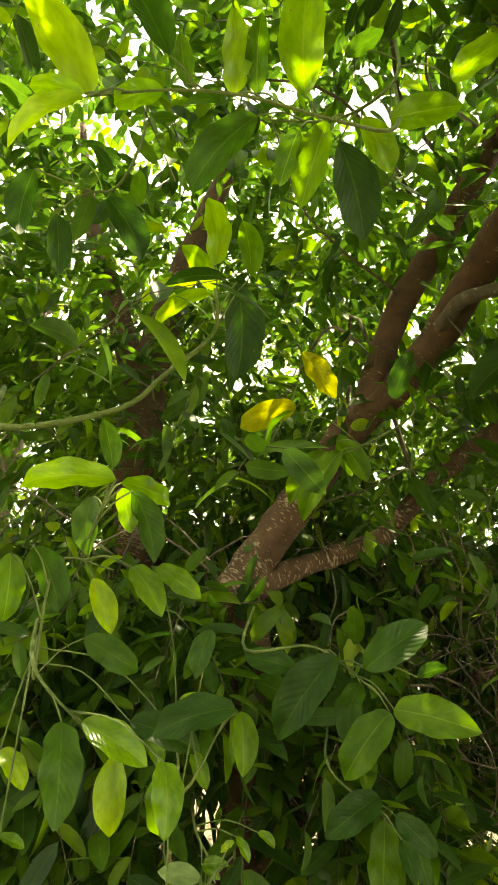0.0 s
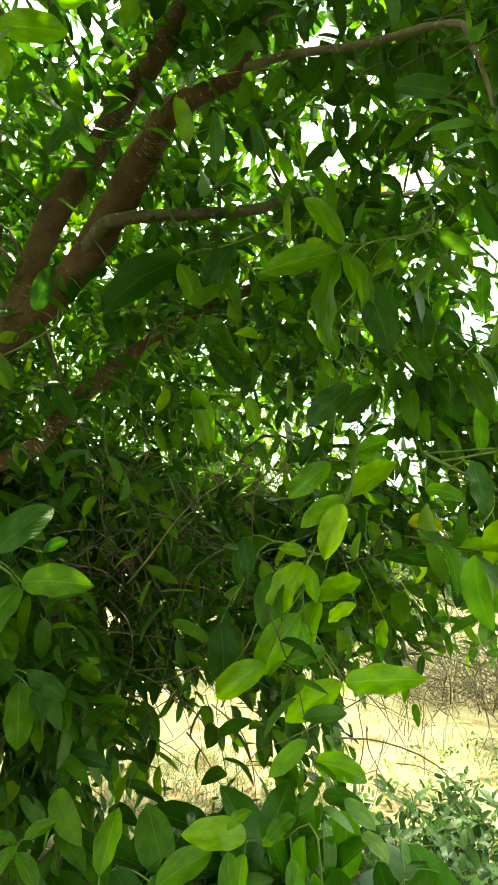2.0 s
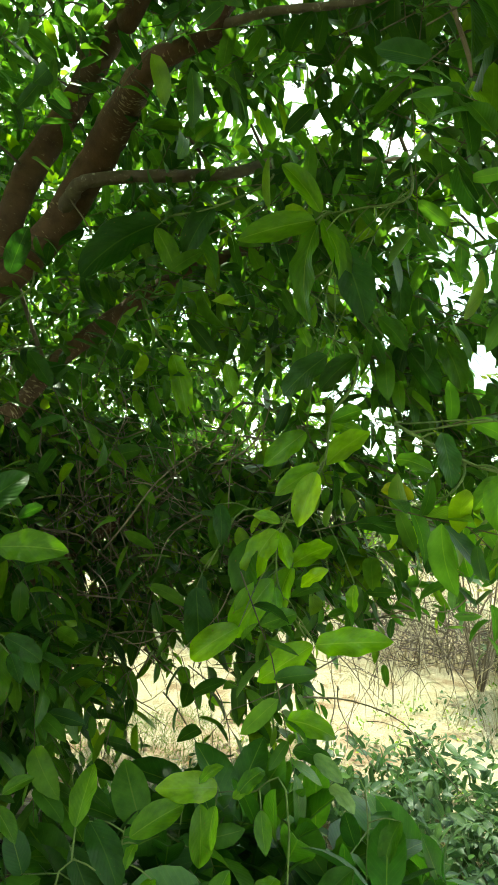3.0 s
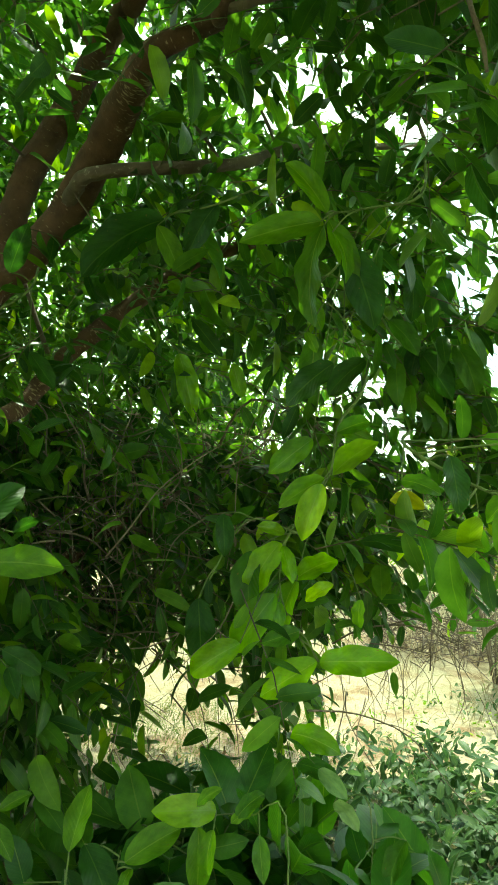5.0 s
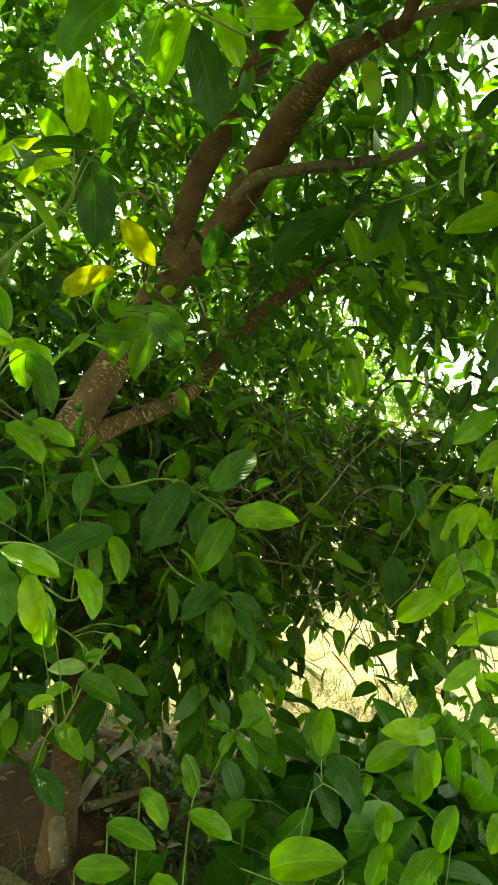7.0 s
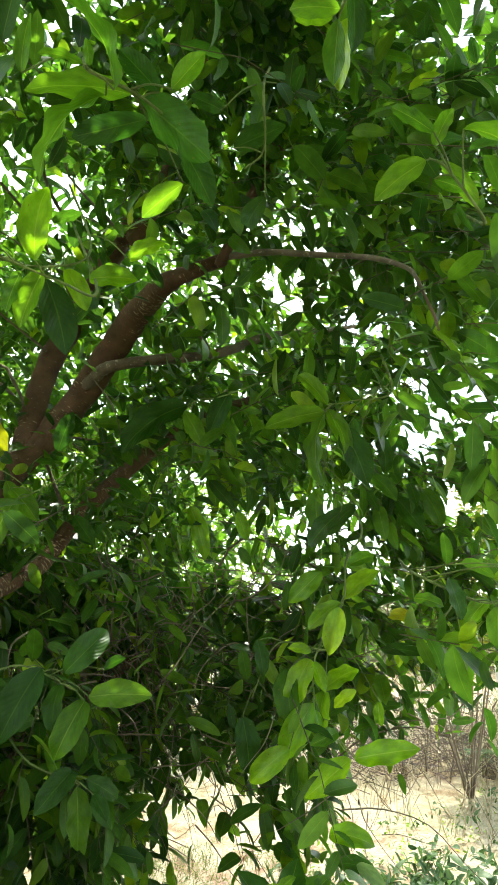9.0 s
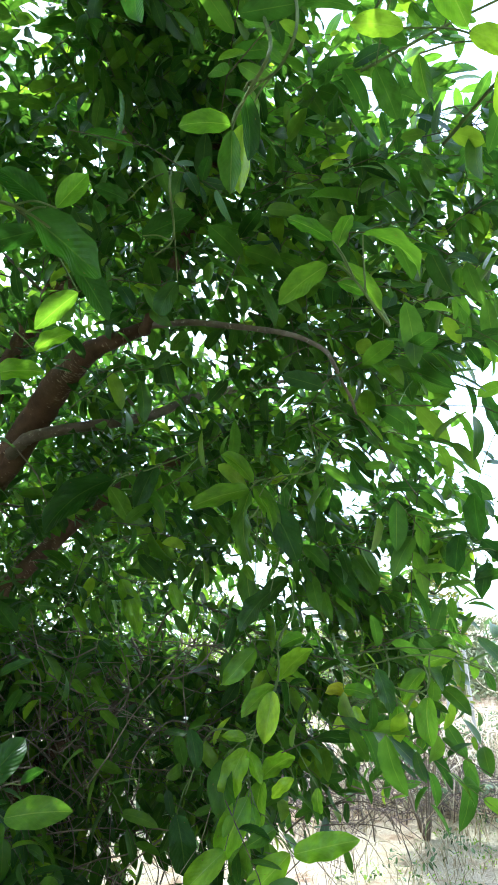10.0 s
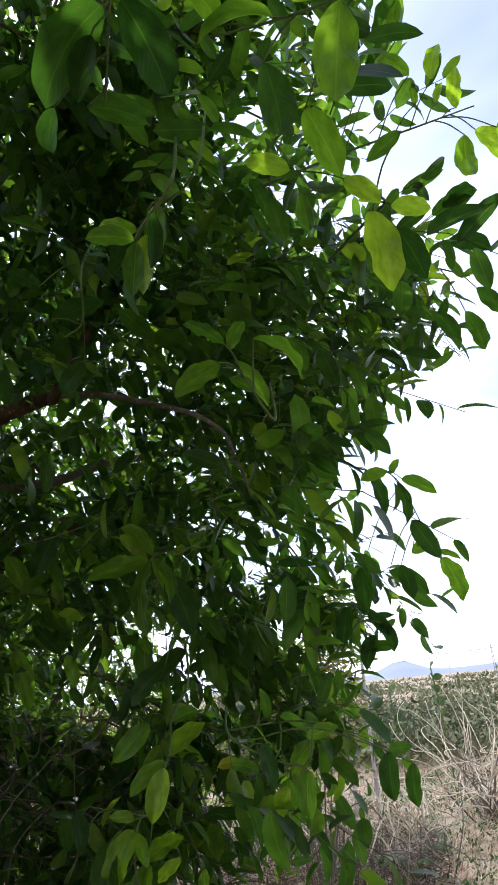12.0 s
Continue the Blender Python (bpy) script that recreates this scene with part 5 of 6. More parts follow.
shoot(tree, 0.0026, bark_green, ((0.641, 0.357, 2.721), (0.481, 0.214, 2.366), (0.481, 0.266, 2.337), (0.453, 0.299, 2.333)),
      (0.459, 0.317, 2.279, 16, -50, -8, 0.097, 0.042, 0, 'y'),
      (0.463, 0.298, 2.326, 25, -23, -17, 0.090, 0.040, 1, 'm'),
      (0.447, 0.335, 2.289, -69, 5, 28, 0.070, 0.029, 1, 'y'))
shoot(tree, 0.0026, bark_green, ((0.893, 0.486, 2.213), (0.658, 0.274, 1.985), (0.601, 0.283, 2.056), (0.575, 0.293, 2.073)),
      (0.567, 0.292, 2.065, -26, -18, 30, 0.088, 0.039, 0, 'm'),
      (0.545, 0.257, 2.076, -76, 30, 25, 0.077, 0.021, 1, 'm'),
      (0.610, 0.303, 2.089, 100, -35, -20, 0.095, 0.026, 1, 'm'),
      (0.601, 0.250, 2.101, 129, -12, -5, 0.112, 0.030, 2, 'm'),
      (0.596, 0.305, 2.054, 121, -17, -39, 0.051, 0.023, 1, 'm'),
      (0.593, 0.295, 2.102, 178, 67, -20, 0.057, 0.025, 2, 'm'))
shoot(tree, 0.0026, bark_green, ((0.665, -0.051, 2.761), (0.482, -0.137, 2.396), (0.468, -0.075, 2.385), (0.426, -0.005, 2.381), (0.376, 0.061, 2.376)),
      (0.460, -0.084, 2.363, 26, -60, 12, 0.133, 0.059, 0, 'y'),
      (0.424, -0.062, 2.355, -57, 48, 11, 0.079, 0.035, 1, 'y'),
      (0.392, 0.055, 2.407, -103, 21, 4, 0.084, 0.037, 1, 'y'),
      (0.428, -0.004, 2.390, -45, 33, -21, 0.112, 0.030, 2, 'm'),
      (0.422, 0.017, 2.325, 69, -52, -4, 0.108, 0.048, 1, 'd'),
      (0.520, 0.032, 2.332, 80, -14, -5, 0.106, 0.046, 1, 'y'))
# all d: the shade over these leaves is put into their tone
shoot(tree, 0.0026, bark_green, ((0.308, 0.208, 2.767), (0.217, 0.046, 2.389), (0.246, 0.092, 2.353), (0.286, 0.167, 2.283)),
      (0.228, 0.079, 2.311, -8, 4, -2, 0.136, 0.058, 2, 'd'),
      (0.255, 0.082, 2.353, 72, -12, -9, 0.122, 0.054, 2, 'd'),
      (0.230, 0.189, 2.258, 6, -35, -9, 0.061, 0.027, 2, 'd'),
      (0.272, 0.184, 2.286, 111, 18, -24, 0.082, 0.036, 2, 'd'),
      (0.232, 0.108, 2.298, 14, -17, -14, 0.074, 0.033, 0, 'd'))
shoot(tree, 0.0026, bark_green, ((0.80, 0.22, 2.33), (0.74, 0.10, 2.30), (0.69, 0.03, 2.27), (0.617, 0.052, 2.273)),
      (0.562, 0.104, 2.306, -52, 16, 31, 0.071, 0.031, 0, 'y'),
      (0.679, 0.016, 2.242, 158, -27, -46, 0.066, 0.029, 0, 'y'),
      (0.646, 0.037, 2.227, 83, -39, 9, 0.126, 0.056, 1, 'y'),
      (0.602, 0.042, 2.263, 105, -4, -22, 0.067, 0.030, 1, 'y'),
      (0.580, 0.101, 2.271, 53, -42, -10, 0.060, 0.026, 1, 'm'),
      (0.603, -0.057, 2.272, -3, -6, 26, 0.057, 0.023, 0, 'm'),
      (0.705, 0.027, 2.221, 100, -52, -11, 0.091, 0.040, 0, 'd'))
# mostly y: the sunlit lime look of this cluster is put into the tone
shoot(tree, 0.0026, bark_green, ((0.80, 0.36, 2.62), (0.93, 0.22, 2.69), (1.02, 0.10, 2.72), (1.085, -0.024, 2.727)),
      (1.000, 0.018, 2.780, -120, 41, 13, 0.081, 0.036, 2, 'y'),
      (0.982, 0.058, 2.730, -115, 65, -18, 0.038, 0.017, 2, 'y'),
      (1.051, 0.041, 2.771, -158, 63, -5, 0.042, 0.019, 1, 'y'),
      (1.131, 0.001, 2.712, 109, -7, 1, 0.107, 0.047, 2, 'y'),
      (1.121, -0.044, 2.672, -180, -4, -32, 0.070, 0.031, 1, 'y'),
      (1.074, 0.009, 2.663, 55, -40, -4, 0.105, 0.046, 2, 'y'),
      (1.084, 0.012, 2.755, -117, 52, 12, 0.085, 0.034, 1, 'y'),
      (0.929, 0.078, 2.859, -128, 11, 12, 0.134, 0.059, 0, 'd'),
      (0.942, 0.042, 2.769, -61, 44, 11, 0.090, 0.039, 2, 'y'),
      (0.897, 0.034, 2.824, -141, 51, 10, 0.085, 0.037, 0, 'y'))
shoot(tree, 0.0026, bark_green, ((1.388, 0.472, 2.762), (1.137, 0.319, 2.492), (1.187, 0.219, 2.497), (1.251, 0.139, 2.453)),
      (1.204, 0.152, 2.535, 128, 10, -25, 0.109, 0.048, 2, 'd'),
      (1.181, 0.164, 2.615, 171, 3, -30, 0.100, 0.044, 0, 'd'),
      (1.302, 0.150, 2.448, 148, -55, -49, 0.101, 0.040, 0, 'd'),
      (1.282, 0.182, 2.390, 107, -58, -18, 0.115, 0.041, 1, 'd'),
      (1.245, 0.287, 2.390, 29, -47, 6, 0.117, 0.051, 1, 'd'),
      (1.253, 0.241, 2.406, 100, -34, -22, 0.092, 0.040, 1, 'd'),
      (1.210, 0.301, 2.482, 116, -37, -22, 0.102, 0.045, 2, 'd'),
      (1.176, 0.132, 2.609, 176, 22, -30, 0.102, 0.045, 2, 'd'),
      (1.228, 0.157, 2.452, 137, 17, -13, 0.075, 0.021, 1, 'm'))
shoot(tree, 0.0026, bark_green, ((1.545, 0.868, 2.377), (1.286, 0.658, 2.185), (1.353, 0.595, 2.131), (1.412, 0.528, 2.092), (1.482, 0.495, 1.889)),
      (1.351, 0.540, 2.250, 134, 20, -48, 0.050, 0.022, 2, 'm'),
      (1.297, 0.553, 2.224, 86, -33, -19, 0.077, 0.034, 1, 'd'),
      (1.453, 0.535, 2.102, 107, -4, -43, 0.109, 0.038, 2, 'm'),
      (1.409, 0.527, 2.083, 93, -61, -3, 0.121, 0.033, 1, 'd'),
      (1.423, 0.551, 2.117, 117, 57, -91, 0.049, 0.022, 1, 'm'),
      (1.413, 0.601, 2.127, -153, -69, 15, 0.127, 0.038, 0, 'd'),
      (1.530, 0.507, 1.881, 97, -36, -13, 0.133, 0.052, 2, 'm'),
      (1.456, 0.481, 1.885, 137, -9, -46, 0.068, 0.019, 1, 'm'),
      (1.445, 0.542, 1.894, 143, 26, -71, 0.079, 0.035, 0, 'm'),
      (1.454, 0.627, 1.862, 131, -24, -50, 0.123, 0.054, 1, 'd'),
      (1.399, 0.672, 1.879, -106, -57, 0, 0.130, 0.057, 1, 'd'),
      (1.401, 0.554, 1.862, 105, -72, -37, 0.091, 0.040, 0, 'd'),
      (1.420, 0.508, 1.901, 167, 49, -58, 0.055, 0.024, 0, 'm'))
shoot(tree, 0.0026, bark_green, ((1.536, 0.977, 1.719), (1.272, 0.744, 1.636), (1.330, 0.667, 1.728), (1.355, 0.632, 1.725)),
      (1.337, 0.622, 1.696, -87, -46, -27, 0.092, 0.040, 1, 'd'),
      (1.366, 0.621, 1.724, 94, -40, -19, 0.081, 0.036, 2, 'd'),
      (1.296, 0.650, 1.658, 141, 12, -74, 0.105, 0.029, 2, 'd'),
      (1.367, 0.654, 1.755, 179, -41, 57, 0.083, 0.036, 1, 'd'),
      (1.302, 0.668, 1.770, -94, -51, -18, 0.106, 0.047, 1, 'd'))
shoot(tree, 0.0026, bark_green, ((1.091, 0.923, 1.561), (0.863, 0.654, 1.510), (0.952, 0.560, 1.454), (0.975, 0.545, 1.521)),
      (0.871, 0.673, 1.465, 175, 5, 56, 0.061, 0.027, 2, 'm'),
      (0.993, 0.580, 1.498, 155, 18, 71, 0.067, 0.030, 0, 'm'),
      (0.934, 0.530, 1.449, -116, -41, -2, 0.084, 0.037, 2, 'm'),
      (1.029, 0.414, 1.469, -107, -46, -3, 0.085, 0.037, 2, 'd'),
      (1.113, 0.424, 1.439, -99, -51, -6, 0.079, 0.030, 2, 'd'),
      (0.876, 0.588, 1.501, 176, -67, 21, 0.077, 0.034, 0, 'd'))
shoot(tree, 0.0026, bark_green, ((0.563, 0.365, 2.605), (0.409, 0.193, 2.263), (0.405, 0.241, 2.233), (0.402, 0.273, 2.208)),
      (0.382, 0.249, 2.180, -56, 10, 30, 0.069, 0.028, 1, 'm'),
      (0.409, 0.282, 2.214, 21, -49, -7, 0.081, 0.034, 0, 'm'),
      (0.414, 0.258, 2.259, 50, -19, 11, 0.091, 0.026, 2, 'd'))
shoot(tree, 0.0026, bark_green, ((0.769, 0.266, 2.746), (0.579, 0.110, 2.414), (0.575, 0.132, 2.403), (0.572, 0.162, 2.387)),
      (0.599, 0.186, 2.415, 109, -6, -17, 0.067, 0.029, 0, 'd'),
      (0.582, 0.170, 2.317, 74, -41, -9, 0.076, 0.034, 0, 'd'))
shoot(sapling, 0.0016, bark_green, ((0.825, 0.863, -0.030), (0.825, 0.833, 0.865), (0.776, 0.894, 0.906), (0.708, 0.931, 0.899)),
      (0.734, 0.918, 0.912, -99, 17, -57, 0.108, 0.048, 1, 'y'),
      (0.752, 0.877, 0.918, 108, 57, 43, 0.063, 0.028, 2, 'm'),
      (0.710, 0.931, 0.884, -170, -56, 2, 0.098, 0.043, 1, 'm'),
      (0.780, 0.850, 0.900, -166, -41, 6, 0.063, 0.028, 0, 'm'),
      (0.721, 0.894, 0.896, -133, -37, 4, 0.068, 0.030, 2, 'm'),
      (0.700, 0.917, 0.925, 122, 51, 45, 0.048, 0.021, 1, 'm'),
      (0.742, 0.876, 0.912, 99, 36, 31, 0.047, 0.021, 0, 'm'))
shoot(sapling, 0.0016, bark_green, ((0.468, 0.933, -0.030), (0.468, 0.903, 0.788), (0.555, 0.897, 0.825), (0.581, 0.920, 0.878)),
      (0.532, 0.947, 0.881, 165, -25, 22, 0.108, 0.048, 1, 'd'),
      (0.504, 0.943, 0.852, 137, -52, 28, 0.100, 0.044, 0, 'd'),
      (0.584, 0.905, 0.868, 103, 35, 49, 0.099, 0.044, 1, 'm'),
      (0.504, 0.921, 0.890, 29, 54, -13, 0.094, 0.041, 0, 'm'),
      (0.595, 0.904, 0.857, -136, 3, 0, 0.040, 0.017, 2, 'm'),
      (0.615, 0.879, 0.815, -138, 4, 5, 0.071, 0.031, 2, 'm'),
      (0.752, 0.748, 0.860, -125, 6, -10, 0.078, 0.034, 2, 'm'),
      (0.722, 0.835, 0.829, -110, -46, -19, 0.086, 0.038, 1, 'm'))
shoot(sapling, 0.0016, bark_green, ((0.317, 1.103, -0.030), (0.317, 1.073, 0.695), (0.365, 1.111, 0.767), (0.418, 1.141, 0.842)),
      (0.413, 1.115, 0.854, -126, -15, -18, 0.056, 0.024, 2, 'm'),
      (0.411, 1.102, 0.851, 144, -33, 17, 0.069, 0.030, 0, 'm'),
      (0.418, 1.170, 0.834, -94, 35, -46, 0.051, 0.023, 1, 'm'),
      (0.318, 1.130, 0.814, 158, -50, 14, 0.084, 0.037, 1, 'm'),
      (0.226, 1.088, 0.779, 147, -19, 16, 0.085, 0.038, 1, 'm'),
      (0.315, 1.068, 0.735, 131, -1, 29, 0.095, 0.042, 1, 'y'),
      (0.424, 1.119, 0.861, 101, 36, 46, 0.057, 0.025, 1, 'm'))
shoot(sapling, 0.0016, bark_green, ((1.099, 1.002, -0.030), (1.099, 0.972, 0.762), (1.067, 1.041, 0.824), (1.024, 1.103, 0.874)),
      (1.034, 1.077, 0.860, 166, -12, 40, 0.080, 0.035, 1, 'w'),
      (1.046, 1.032, 0.814, 176, 7, 25, 0.073, 0.032, 2, 'w'),
      (0.991, 1.123, 0.918, 173, 17, 54, 0.119, 0.052, 2, 'y'),
      (1.009, 1.121, 0.856, 154, 11, 45, 0.092, 0.041, 1, 'd'),
      (1.031, 0.925, 0.714, -74, -32, -32, 0.102, 0.045, 1, 'd'),
      (1.145, 0.929, 0.777, -111, -23, 3, 0.094, 0.041, 1, 'd'))
shoot(sapling, 0.0016, bark_green, ((0.433, 0.719, -0.030), (0.433, 0.689, 0.812), (0.384, 0.721, 0.819), (0.309, 0.764, 0.833)),
      (0.347, 0.746, 0.839, 161, 41, 64, 0.117, 0.051, 2, 'm'),
      (0.495, 0.686, 0.888, -122, -10, 4, 0.072, 0.031, 1, 'm'),
      (0.408, 0.675, 0.839, 124, 20, 40, 0.058, 0.025, 1, 'm'),
      (0.565, 0.671, 0.876, -115, -4, -11, 0.094, 0.041, 1, 'm'),
      (0.090, 0.812, 0.835, 121, 15, 49, 0.076, 0.033, 1, 'm'),
      (0.101, 0.795, 0.807, 119, 0, 37, 0.065, 0.029, 0, 'm'),
      (0.129, 0.803, 0.895, 132, 3, 32, 0.076, 0.033, 1, 'm'),
      (0.196, 0.811, 0.804, 159, 22, 33, 0.064, 0.028, 2, 'm'))


# ---- low growth round the foot of the tree ----
def weeds(name, n, x0, x1, y0, y1, z1, leaf_len, mat, label, wide=0.4):
    xy = patch(n, x0, x1, y0, y1, 0.0)
    p = np.column_stack([xy, [ground_height(x, y) for x, y in xy] + rng.uniform(0.02, z1, n)])
    lv, st = sprays(p, rng.normal(size=(n, 3)) * (1, 1, 0.5) + (0, 0, 0.5), 0.16, 6, leaf_len, wide=wide, droop=0.2)
    ob = leaf_cloud(name, *lv, mat, None, segs=4)
    tagged(ob, label, "weeds", kind="stuff")


weeds("weeds", 380, 0.3, 1.6, 1.15, 2.5, 0.22, 0.05, leaf_weed, "low shaded green weeds on the ground")
weeds("weeds", 130, 0.9, 1.9, 0.9, 1.9, 0.3, 0.075, leaf_weed, "knee-low broad-leaved weeds in shade")
weeds("weeds", 420, 1.3, 2.7, 1.0, 2.3, 0.22, 0.06, leaf_weed, "low grey-green weeds at the edge of the shade")
# mostly out of view; added so less light bounces off the straw
weeds("weeds", 900, -1.8, 2.2, -1.6, 1.2, 0.08, 0.06, leaf_weed, "low green weeds added along the path to dim ground bounce")
weeds("weeds", 260, 1.7, 4.3, 1.5, 3.1, 0.03, 0.022, leaf_back, "small yellow-green stubble on the dry clearing")
weeds("weeds", 90, 1.6, 4.5, 1.5, 3.0, 0.1, 0.035, leaf_weed, "small weeds at the edge of the dry clearing")


def litter(n, x0, x1, y0, y1, lift, label):
    """Fallen leaves lying nearly flat."""
    xy = patch(n, x0, x1, y0, y1, 0.0)
    z = np.array([ground_height(x, y) + lift(x, y) for x, y in xy]) + rng.uniform(0.004, 0.02, n)
    a = rng.uniform(0, 6.28, n)
    ln = rng.uniform(0.03, 0.065, n)
    ob = leaf_cloud("leaf_litter", np.column_stack([xy, z]), np.column_stack([np.cos(a), np.sin(a), rng.normal(0, 0.15, n)]), np.array((0, 0, 1.0)) + rng.normal(scale=0.25, size=(n, 3)),
                    ln, ln * 0.42, rng.uniform(-0.8, 0.8, n), rng.uniform(0.0, 0.6, n), leaf_dry, None, segs=5)
    tagged(ob, label, "leaf litter", kind="stuff")


litter(450, -0.6, 1.7, 1.2, 3.0, lambda x, y: 0.0, "brown fallen leaves on the soil")
weeds("weeds", 1700, 4.3, 9.5, 1.0, 5.5, 0.12, 0.035, leaf_weed, "low green weeds among the dry grass")


def undergrowth():
    """The rest of the sapling: leafy stems thick at knee height."""
    n = 260
    p = np.column_stack([rng.uniform(0.05, 1.35, n), rng.uniform(0.85, 1.6, n), np.zeros(n)])
    p[:, 2] = rng.uniform(0.15, 0.70, n) - 0.18 * np.abs(p[:, 1] - 1.15)
    p = p[(p[:, 0] > 0.42 + 0.3 * (p[:, 1] - 0.85)) | (p[:, 2] < 0.25)]
    n = len(p)
    lv, st = sprays(p - np.array(sapling.location), rng.normal(size=(n, 3)) * (1, 1, 0.4) + (0, -0.2, 0.6), 0.24, 7, 0.125, wide=0.54, droop=0.25)
    tagged(leaf_cloud("foliage", *lv, leaf_low, sapling, "bright green broad leaves", segs=6), kind="stuff")
    tagged(thin_stems("twig_mass", *st, np.full(n, 0.0025), bark_green, sapling), kind="stuff")


undergrowth()


def frond_weed(at, count, length, label):
    """Feathery weed: arching stalks with paired leaflets."""
    ob = thing("feathery_weed", at, label, "weed", "feathery weeds")
    for k in range(count):
        a = rng.uniform(0, 6.28)
        ln = length * rng.uniform(0.7, 1.2)
        out = np.array((math.cos(a), math.sin(a), 0.0))
        way = [np.array((0, 0, -0.02)), out * ln * 0.25 + (0, 0, ln * 0.55), out * ln * 0.7 + (0, 0, ln * 0.7), out * ln * 1.0 + (0, 0, ln * 0.5)]
        v, f = tube([(*w, 0.002 * (1.2 - 0.25 * i)) for i, w in enumerate(way)], 5, 5)
        stalk = mesh_object("frond", v, f, bark_green, ob)
        fine = spline(way, 9)[5:]
        side = np.cross(out, (0, 0, 1.0))
        base = np.repeat(fine, 2, axis=0)
        sgn = np.tile((1.0, -1.0), len(fine))[:, None]
        m = len(base)
        d = side * sgn + out * 0.35 + rng.normal(scale=0.1, size=(m, 3))
        lens = 0.2 * ln * np.repeat(np.sin(np.linspace(0.5, 2.9, len(fine))), 2) * rng.uniform(0.8, 1.1, m)
        tagged(leaf_cloud("pinnate_foliage", base, d, np.tile((0, 0, 1.0), (m, 1)) + rng.normal(scale=0.2, size=(m, 3)), lens, lens * 0.3,
                          np.full(m, 0.4), np.full(m, 0.2), leaf_weed, stalk, segs=3), kind="stuff")


for x, y, c, ln in ((1.35, 1.15, 7, 0.3), (1.62, 1.3, 8, 0.34), (1.2, 1.55, 6, 0.26), (1.85, 1.05, 7, 0.32), (1.55, 0.95, 6, 0.24), (2.2, 1.5, 7, 0.28), (1.05, 1.75, 6, 0.2)):
    frond_weed((x, y, ground_height(x, y)), c, ln, "feathery grey-green weed in the shade of the tree")
for x, y in ((4.6, 2.9), (4.9, 3.5), (4.2, 3.3), (5.4, 3.1)):
    frond_weed((x, y, ground_height(x, y)), 8, 0.32, "feathery dull green weed among dry grass")


def pinnate_shrub(at, height, count, label):
    """Thin upright stems set with feathery yellow-green leaves."""
    ob = thing("feathery_shrub", at, label, "shrub")
    for k in range(count):
        a = 2.4 * k
        top = np.array((math.cos(a) * 0.4, math.sin(a) * 0.4, height * rng.uniform(0.75, 1.05)))
        rows = ((0.0, 0.0, -0.05, 0.008), (*(top * (0.7, 0.7, 0.5)), 0.005), (*top, 0.002))
        stem = mesh_object("stem", *tube(rows, 6, 6), bark_grey, ob)
        fine = spline(np.array(rows)[:, :3], 14)[13:]
        b, d, nn, ln = [], [], [], []
        for p in fine:
            for _ in range(3):
                out = unit(rng.normal(size=3) * (1, 1, 0.6) + (0, 0, 0.55))
                reach = rng.uniform(0.16, 0.30)
                side = unit(np.cross(out, (0, 0, 1.0)))
                for j in range(7):
                    q = p + out * reach * (j + 1) / 7 + (0, 0, -0.12 * ((j + 1) / 7) ** 2)
                    for sgn in (1.0, -1.0):
                        b.append(q)
                        d.append(side * sgn + out * 0.4)
                        nn.append(np.array((0, -0.6, 0.6)) + rng.normal(scale=0.6, size=3))
                        ln.append(0.055 * rng.uniform(0.7, 1.2))
        ln = np.array(ln)
        m = len(ln)
        tagged(leaf_cloud("pinnate_foliage", np.array(b), np.array(d), np.array(nn), ln, ln * 0.38, np.full(m, 0.4), np.full(m, 0.2), leaf_feather, stem, segs=3), kind="stuff")


pinnate_shrub((3.75, 3.05, ground_height(3.75, 3.05)), 2.1, 8, "feathery yellow-green shrub behind the tree's flank")


def soil_mound(at, sx, sy, h):
    verts, faces = [], []
    n, m = 14, 28
    for i in range(n + 1):
        r = i / n
        for k in range(m):
            a = 2 * math.pi * k / m
            q = Vector((math.cos(a) * r * sx, math.sin(a) * r * sy, 0))
            z = h * (1 - r * r) ** 1.2 * (1 + 0.5 * noise.noise(q * 5)) + 0.03 * noise.noise(q * 16) * (1 - r) - 0.06 * r
            verts.append((q.x, q.y, z))
    for i in range(n):
        for k in range(m):
            faces.append((i * m + k, (i + 1) * m + k, (i + 1) * m + (k + 1) % m, i * m + (k + 1) % m))
    ob = mesh_object("soil_mound", verts, faces, soil_red)
    ob.location = at
    tagged(ob, "dark red crumbly soil heaped round the trunk", "soil")


soil_mound((0.32, 2.45, 0.0), 0.85, 0.7, 0.17)
litter(220, -0.4, 1.0, 1.9, 2.9, lambda x, y: 0.17 * max(0.0, 1 - ((x - 0.32) / 0.85) ** 2 - ((y - 2.45) / 0.7) ** 2), "brown fallen leaves on the soil mound")


# ---- beside the tree, towards the plain ----
def stick(owner, rows, mat, name="pole"):
    v, f = tube(rows, 8, 3)
    return mesh_object(name, v, f, mat, owner)


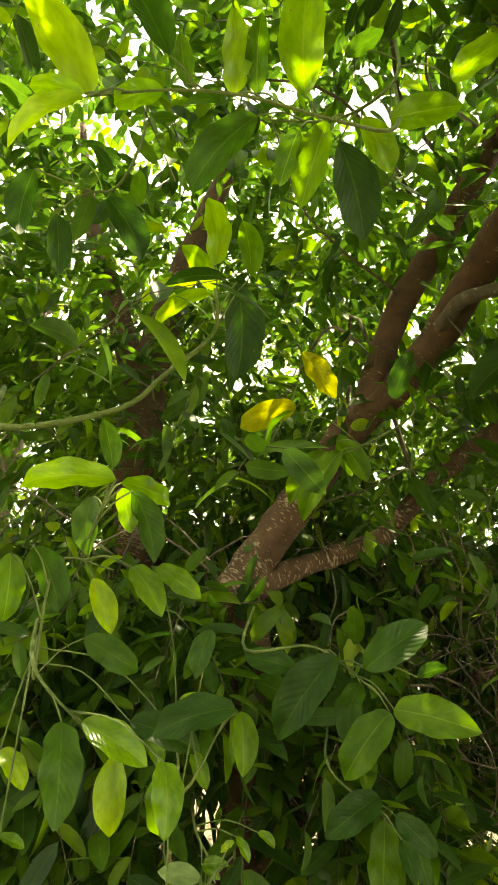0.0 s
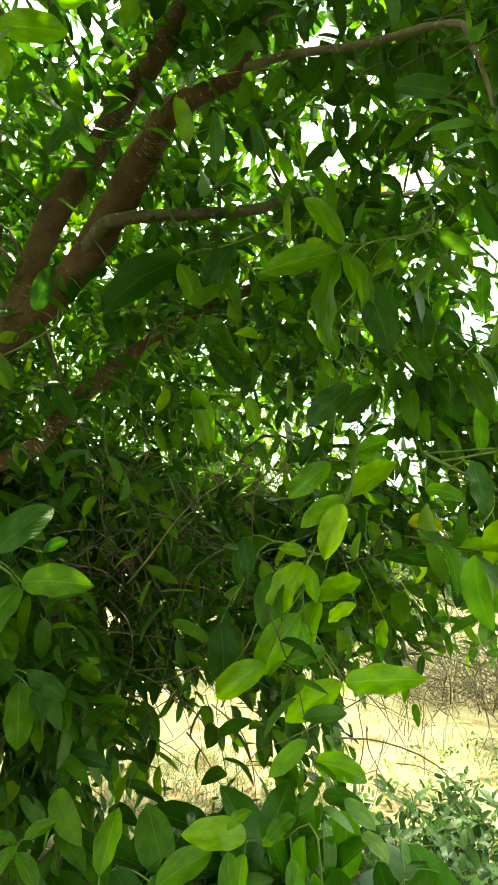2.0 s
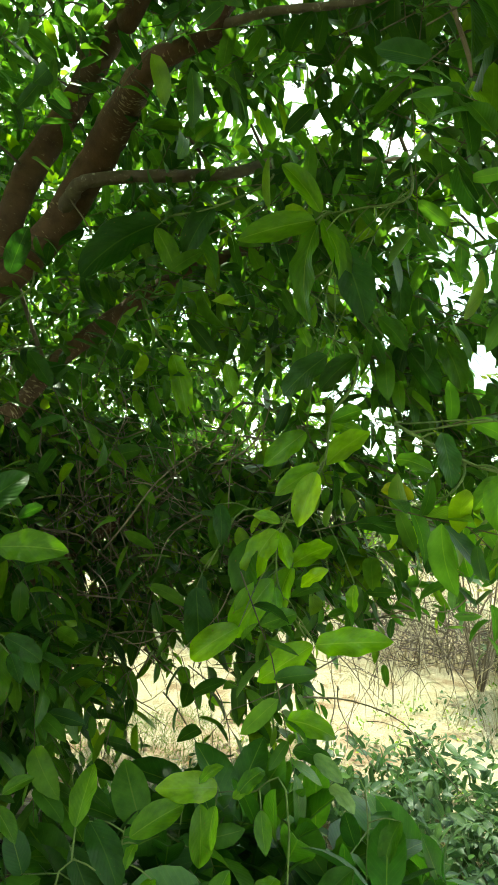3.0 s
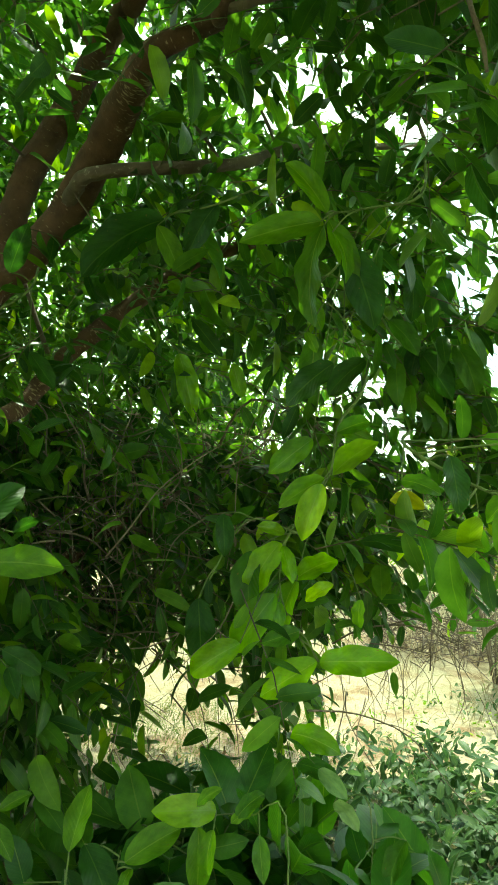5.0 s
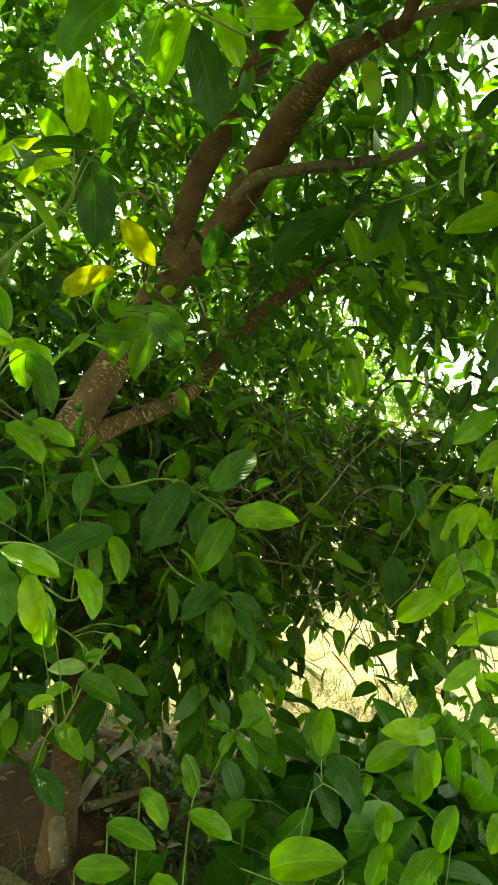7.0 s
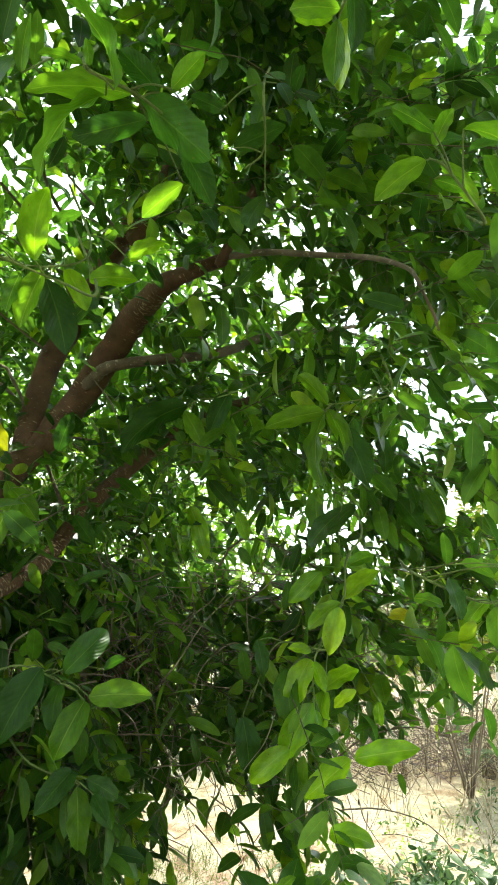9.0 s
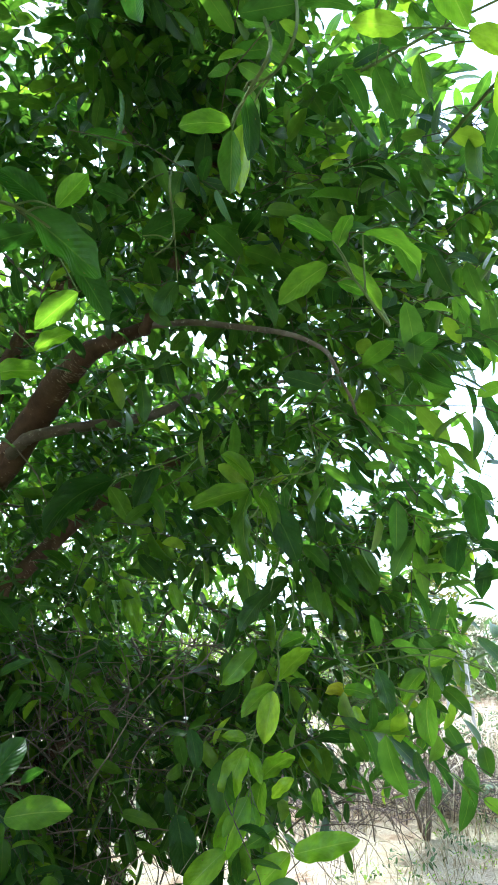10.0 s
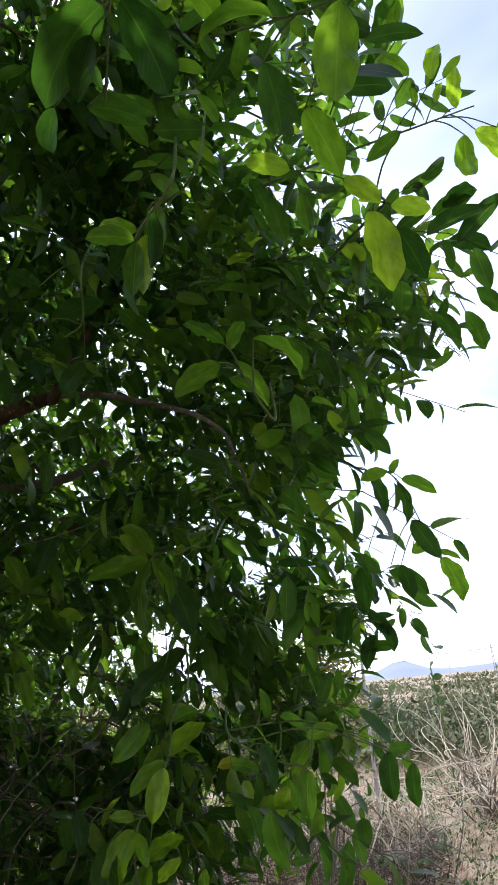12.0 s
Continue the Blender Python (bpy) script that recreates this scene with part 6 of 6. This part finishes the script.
frame_at = np.array((6.07, 4.22, ground_height(6.07, 4.22)))
poles = thing("pole_frame", tuple(frame_at), "two leaning weathered poles with dark cross sticks", "poles")
foot = frame_at[2]
stick(poles, ((0.0, 0.01, -0.1, 0.021), (0.007, 0.0, 0.73 - foot, 0.02), (0.03, -0.03, 2.05 - foot, 0.016)), pole_grey)
stick(poles, ((-0.15, 0.19, -0.1, 0.018), (-0.13, 0.18, 1.2 - foot, 0.017), (-0.12, 0.17, 1.75 - foot, 0.014)), pole_grey)
stick(poles, ((-0.13, 0.17, 1.16 - foot, 0.011), (-0.08, 0.11, 1.42 - foot, 0.011), (-0.02, 0.04, 1.70 - foot, 0.01)), bark_dark, "cross_stick")
stick(poles, ((-0.15, 0.20, 1.19 - foot, 0.011), (-0.06, 0.09, 1.20 - foot, 0.011), (0.03, -0.02, 1.215 - foot, 0.01)), bark_dark, "cross_stick")


def milkweed(at, h, label):
    """A stalk with a few big rounded leaves in pairs."""
    ob = thing("milkweed", at, label, "plant", "milkweeds")
    v, f = tube(((0, 0, -0.05, 0.012), (0.03, 0.02, h * 0.5, 0.012), (0.0, 0.05, h, 0.01)), 6, 5)
    mesh_object("stalk", v, f, bark_green, ob)
    m = 9
    z = np.repeat(np.linspace(h * 0.62, h, m // 2 + 1), 2)[:m]
    a = rng.uniform(0, 6.28, m)
    base = np.column_stack([np.zeros(m), np.full(m, 0.04), z])
    d = np.column_stack([np.cos(a), np.sin(a), np.full(m, 0.35)])
    for k in range(m):
        leaf_cloud("leaf", base[k:k + 1], d[k:k + 1], rng.normal(size=(1, 3)), np.array((0.13,)), np.array((0.095,)), np.array((0.5,)), np.array((0.1,)), leaf_weed, ob, segs=6)


for x, y, h in ((7.75, 4.27, 1.55), (7.4, 4.74, 1.3), (8.9, 3.8, 1.4)):
    milkweed((x, y, ground_height(x, y)), h, "tall stalk with paired rounded grey-green leaves")


def power_line():
    ob = thing("power_line", (183, 88, ground_height(183, 88)), "far lattice mast with two thin wires", "power line")
    for dx in (-0.8, 0.8):
        stick(ob, ((dx, 0, -1, 0.12), (dx * 0.6, 0, 4, 0.10), (dx * 0.2, 0, 8.6, 0.07)), wire_mat, "mast_leg")
    stick(ob, ((-1.6, 0, 7.6, 0.07), (0, 0, 7.7, 0.07), (1.6, 0, 7.6, 0.07)), wire_mat, "cross_arm")
    for z in (7.6, 6.8):
        stick(ob, ((0, 0, z, 0.06), (-30, 55, z - 1.2, 0.06), (-60, 110, z, 0.06)), wire_mat, "wire")


power_line()
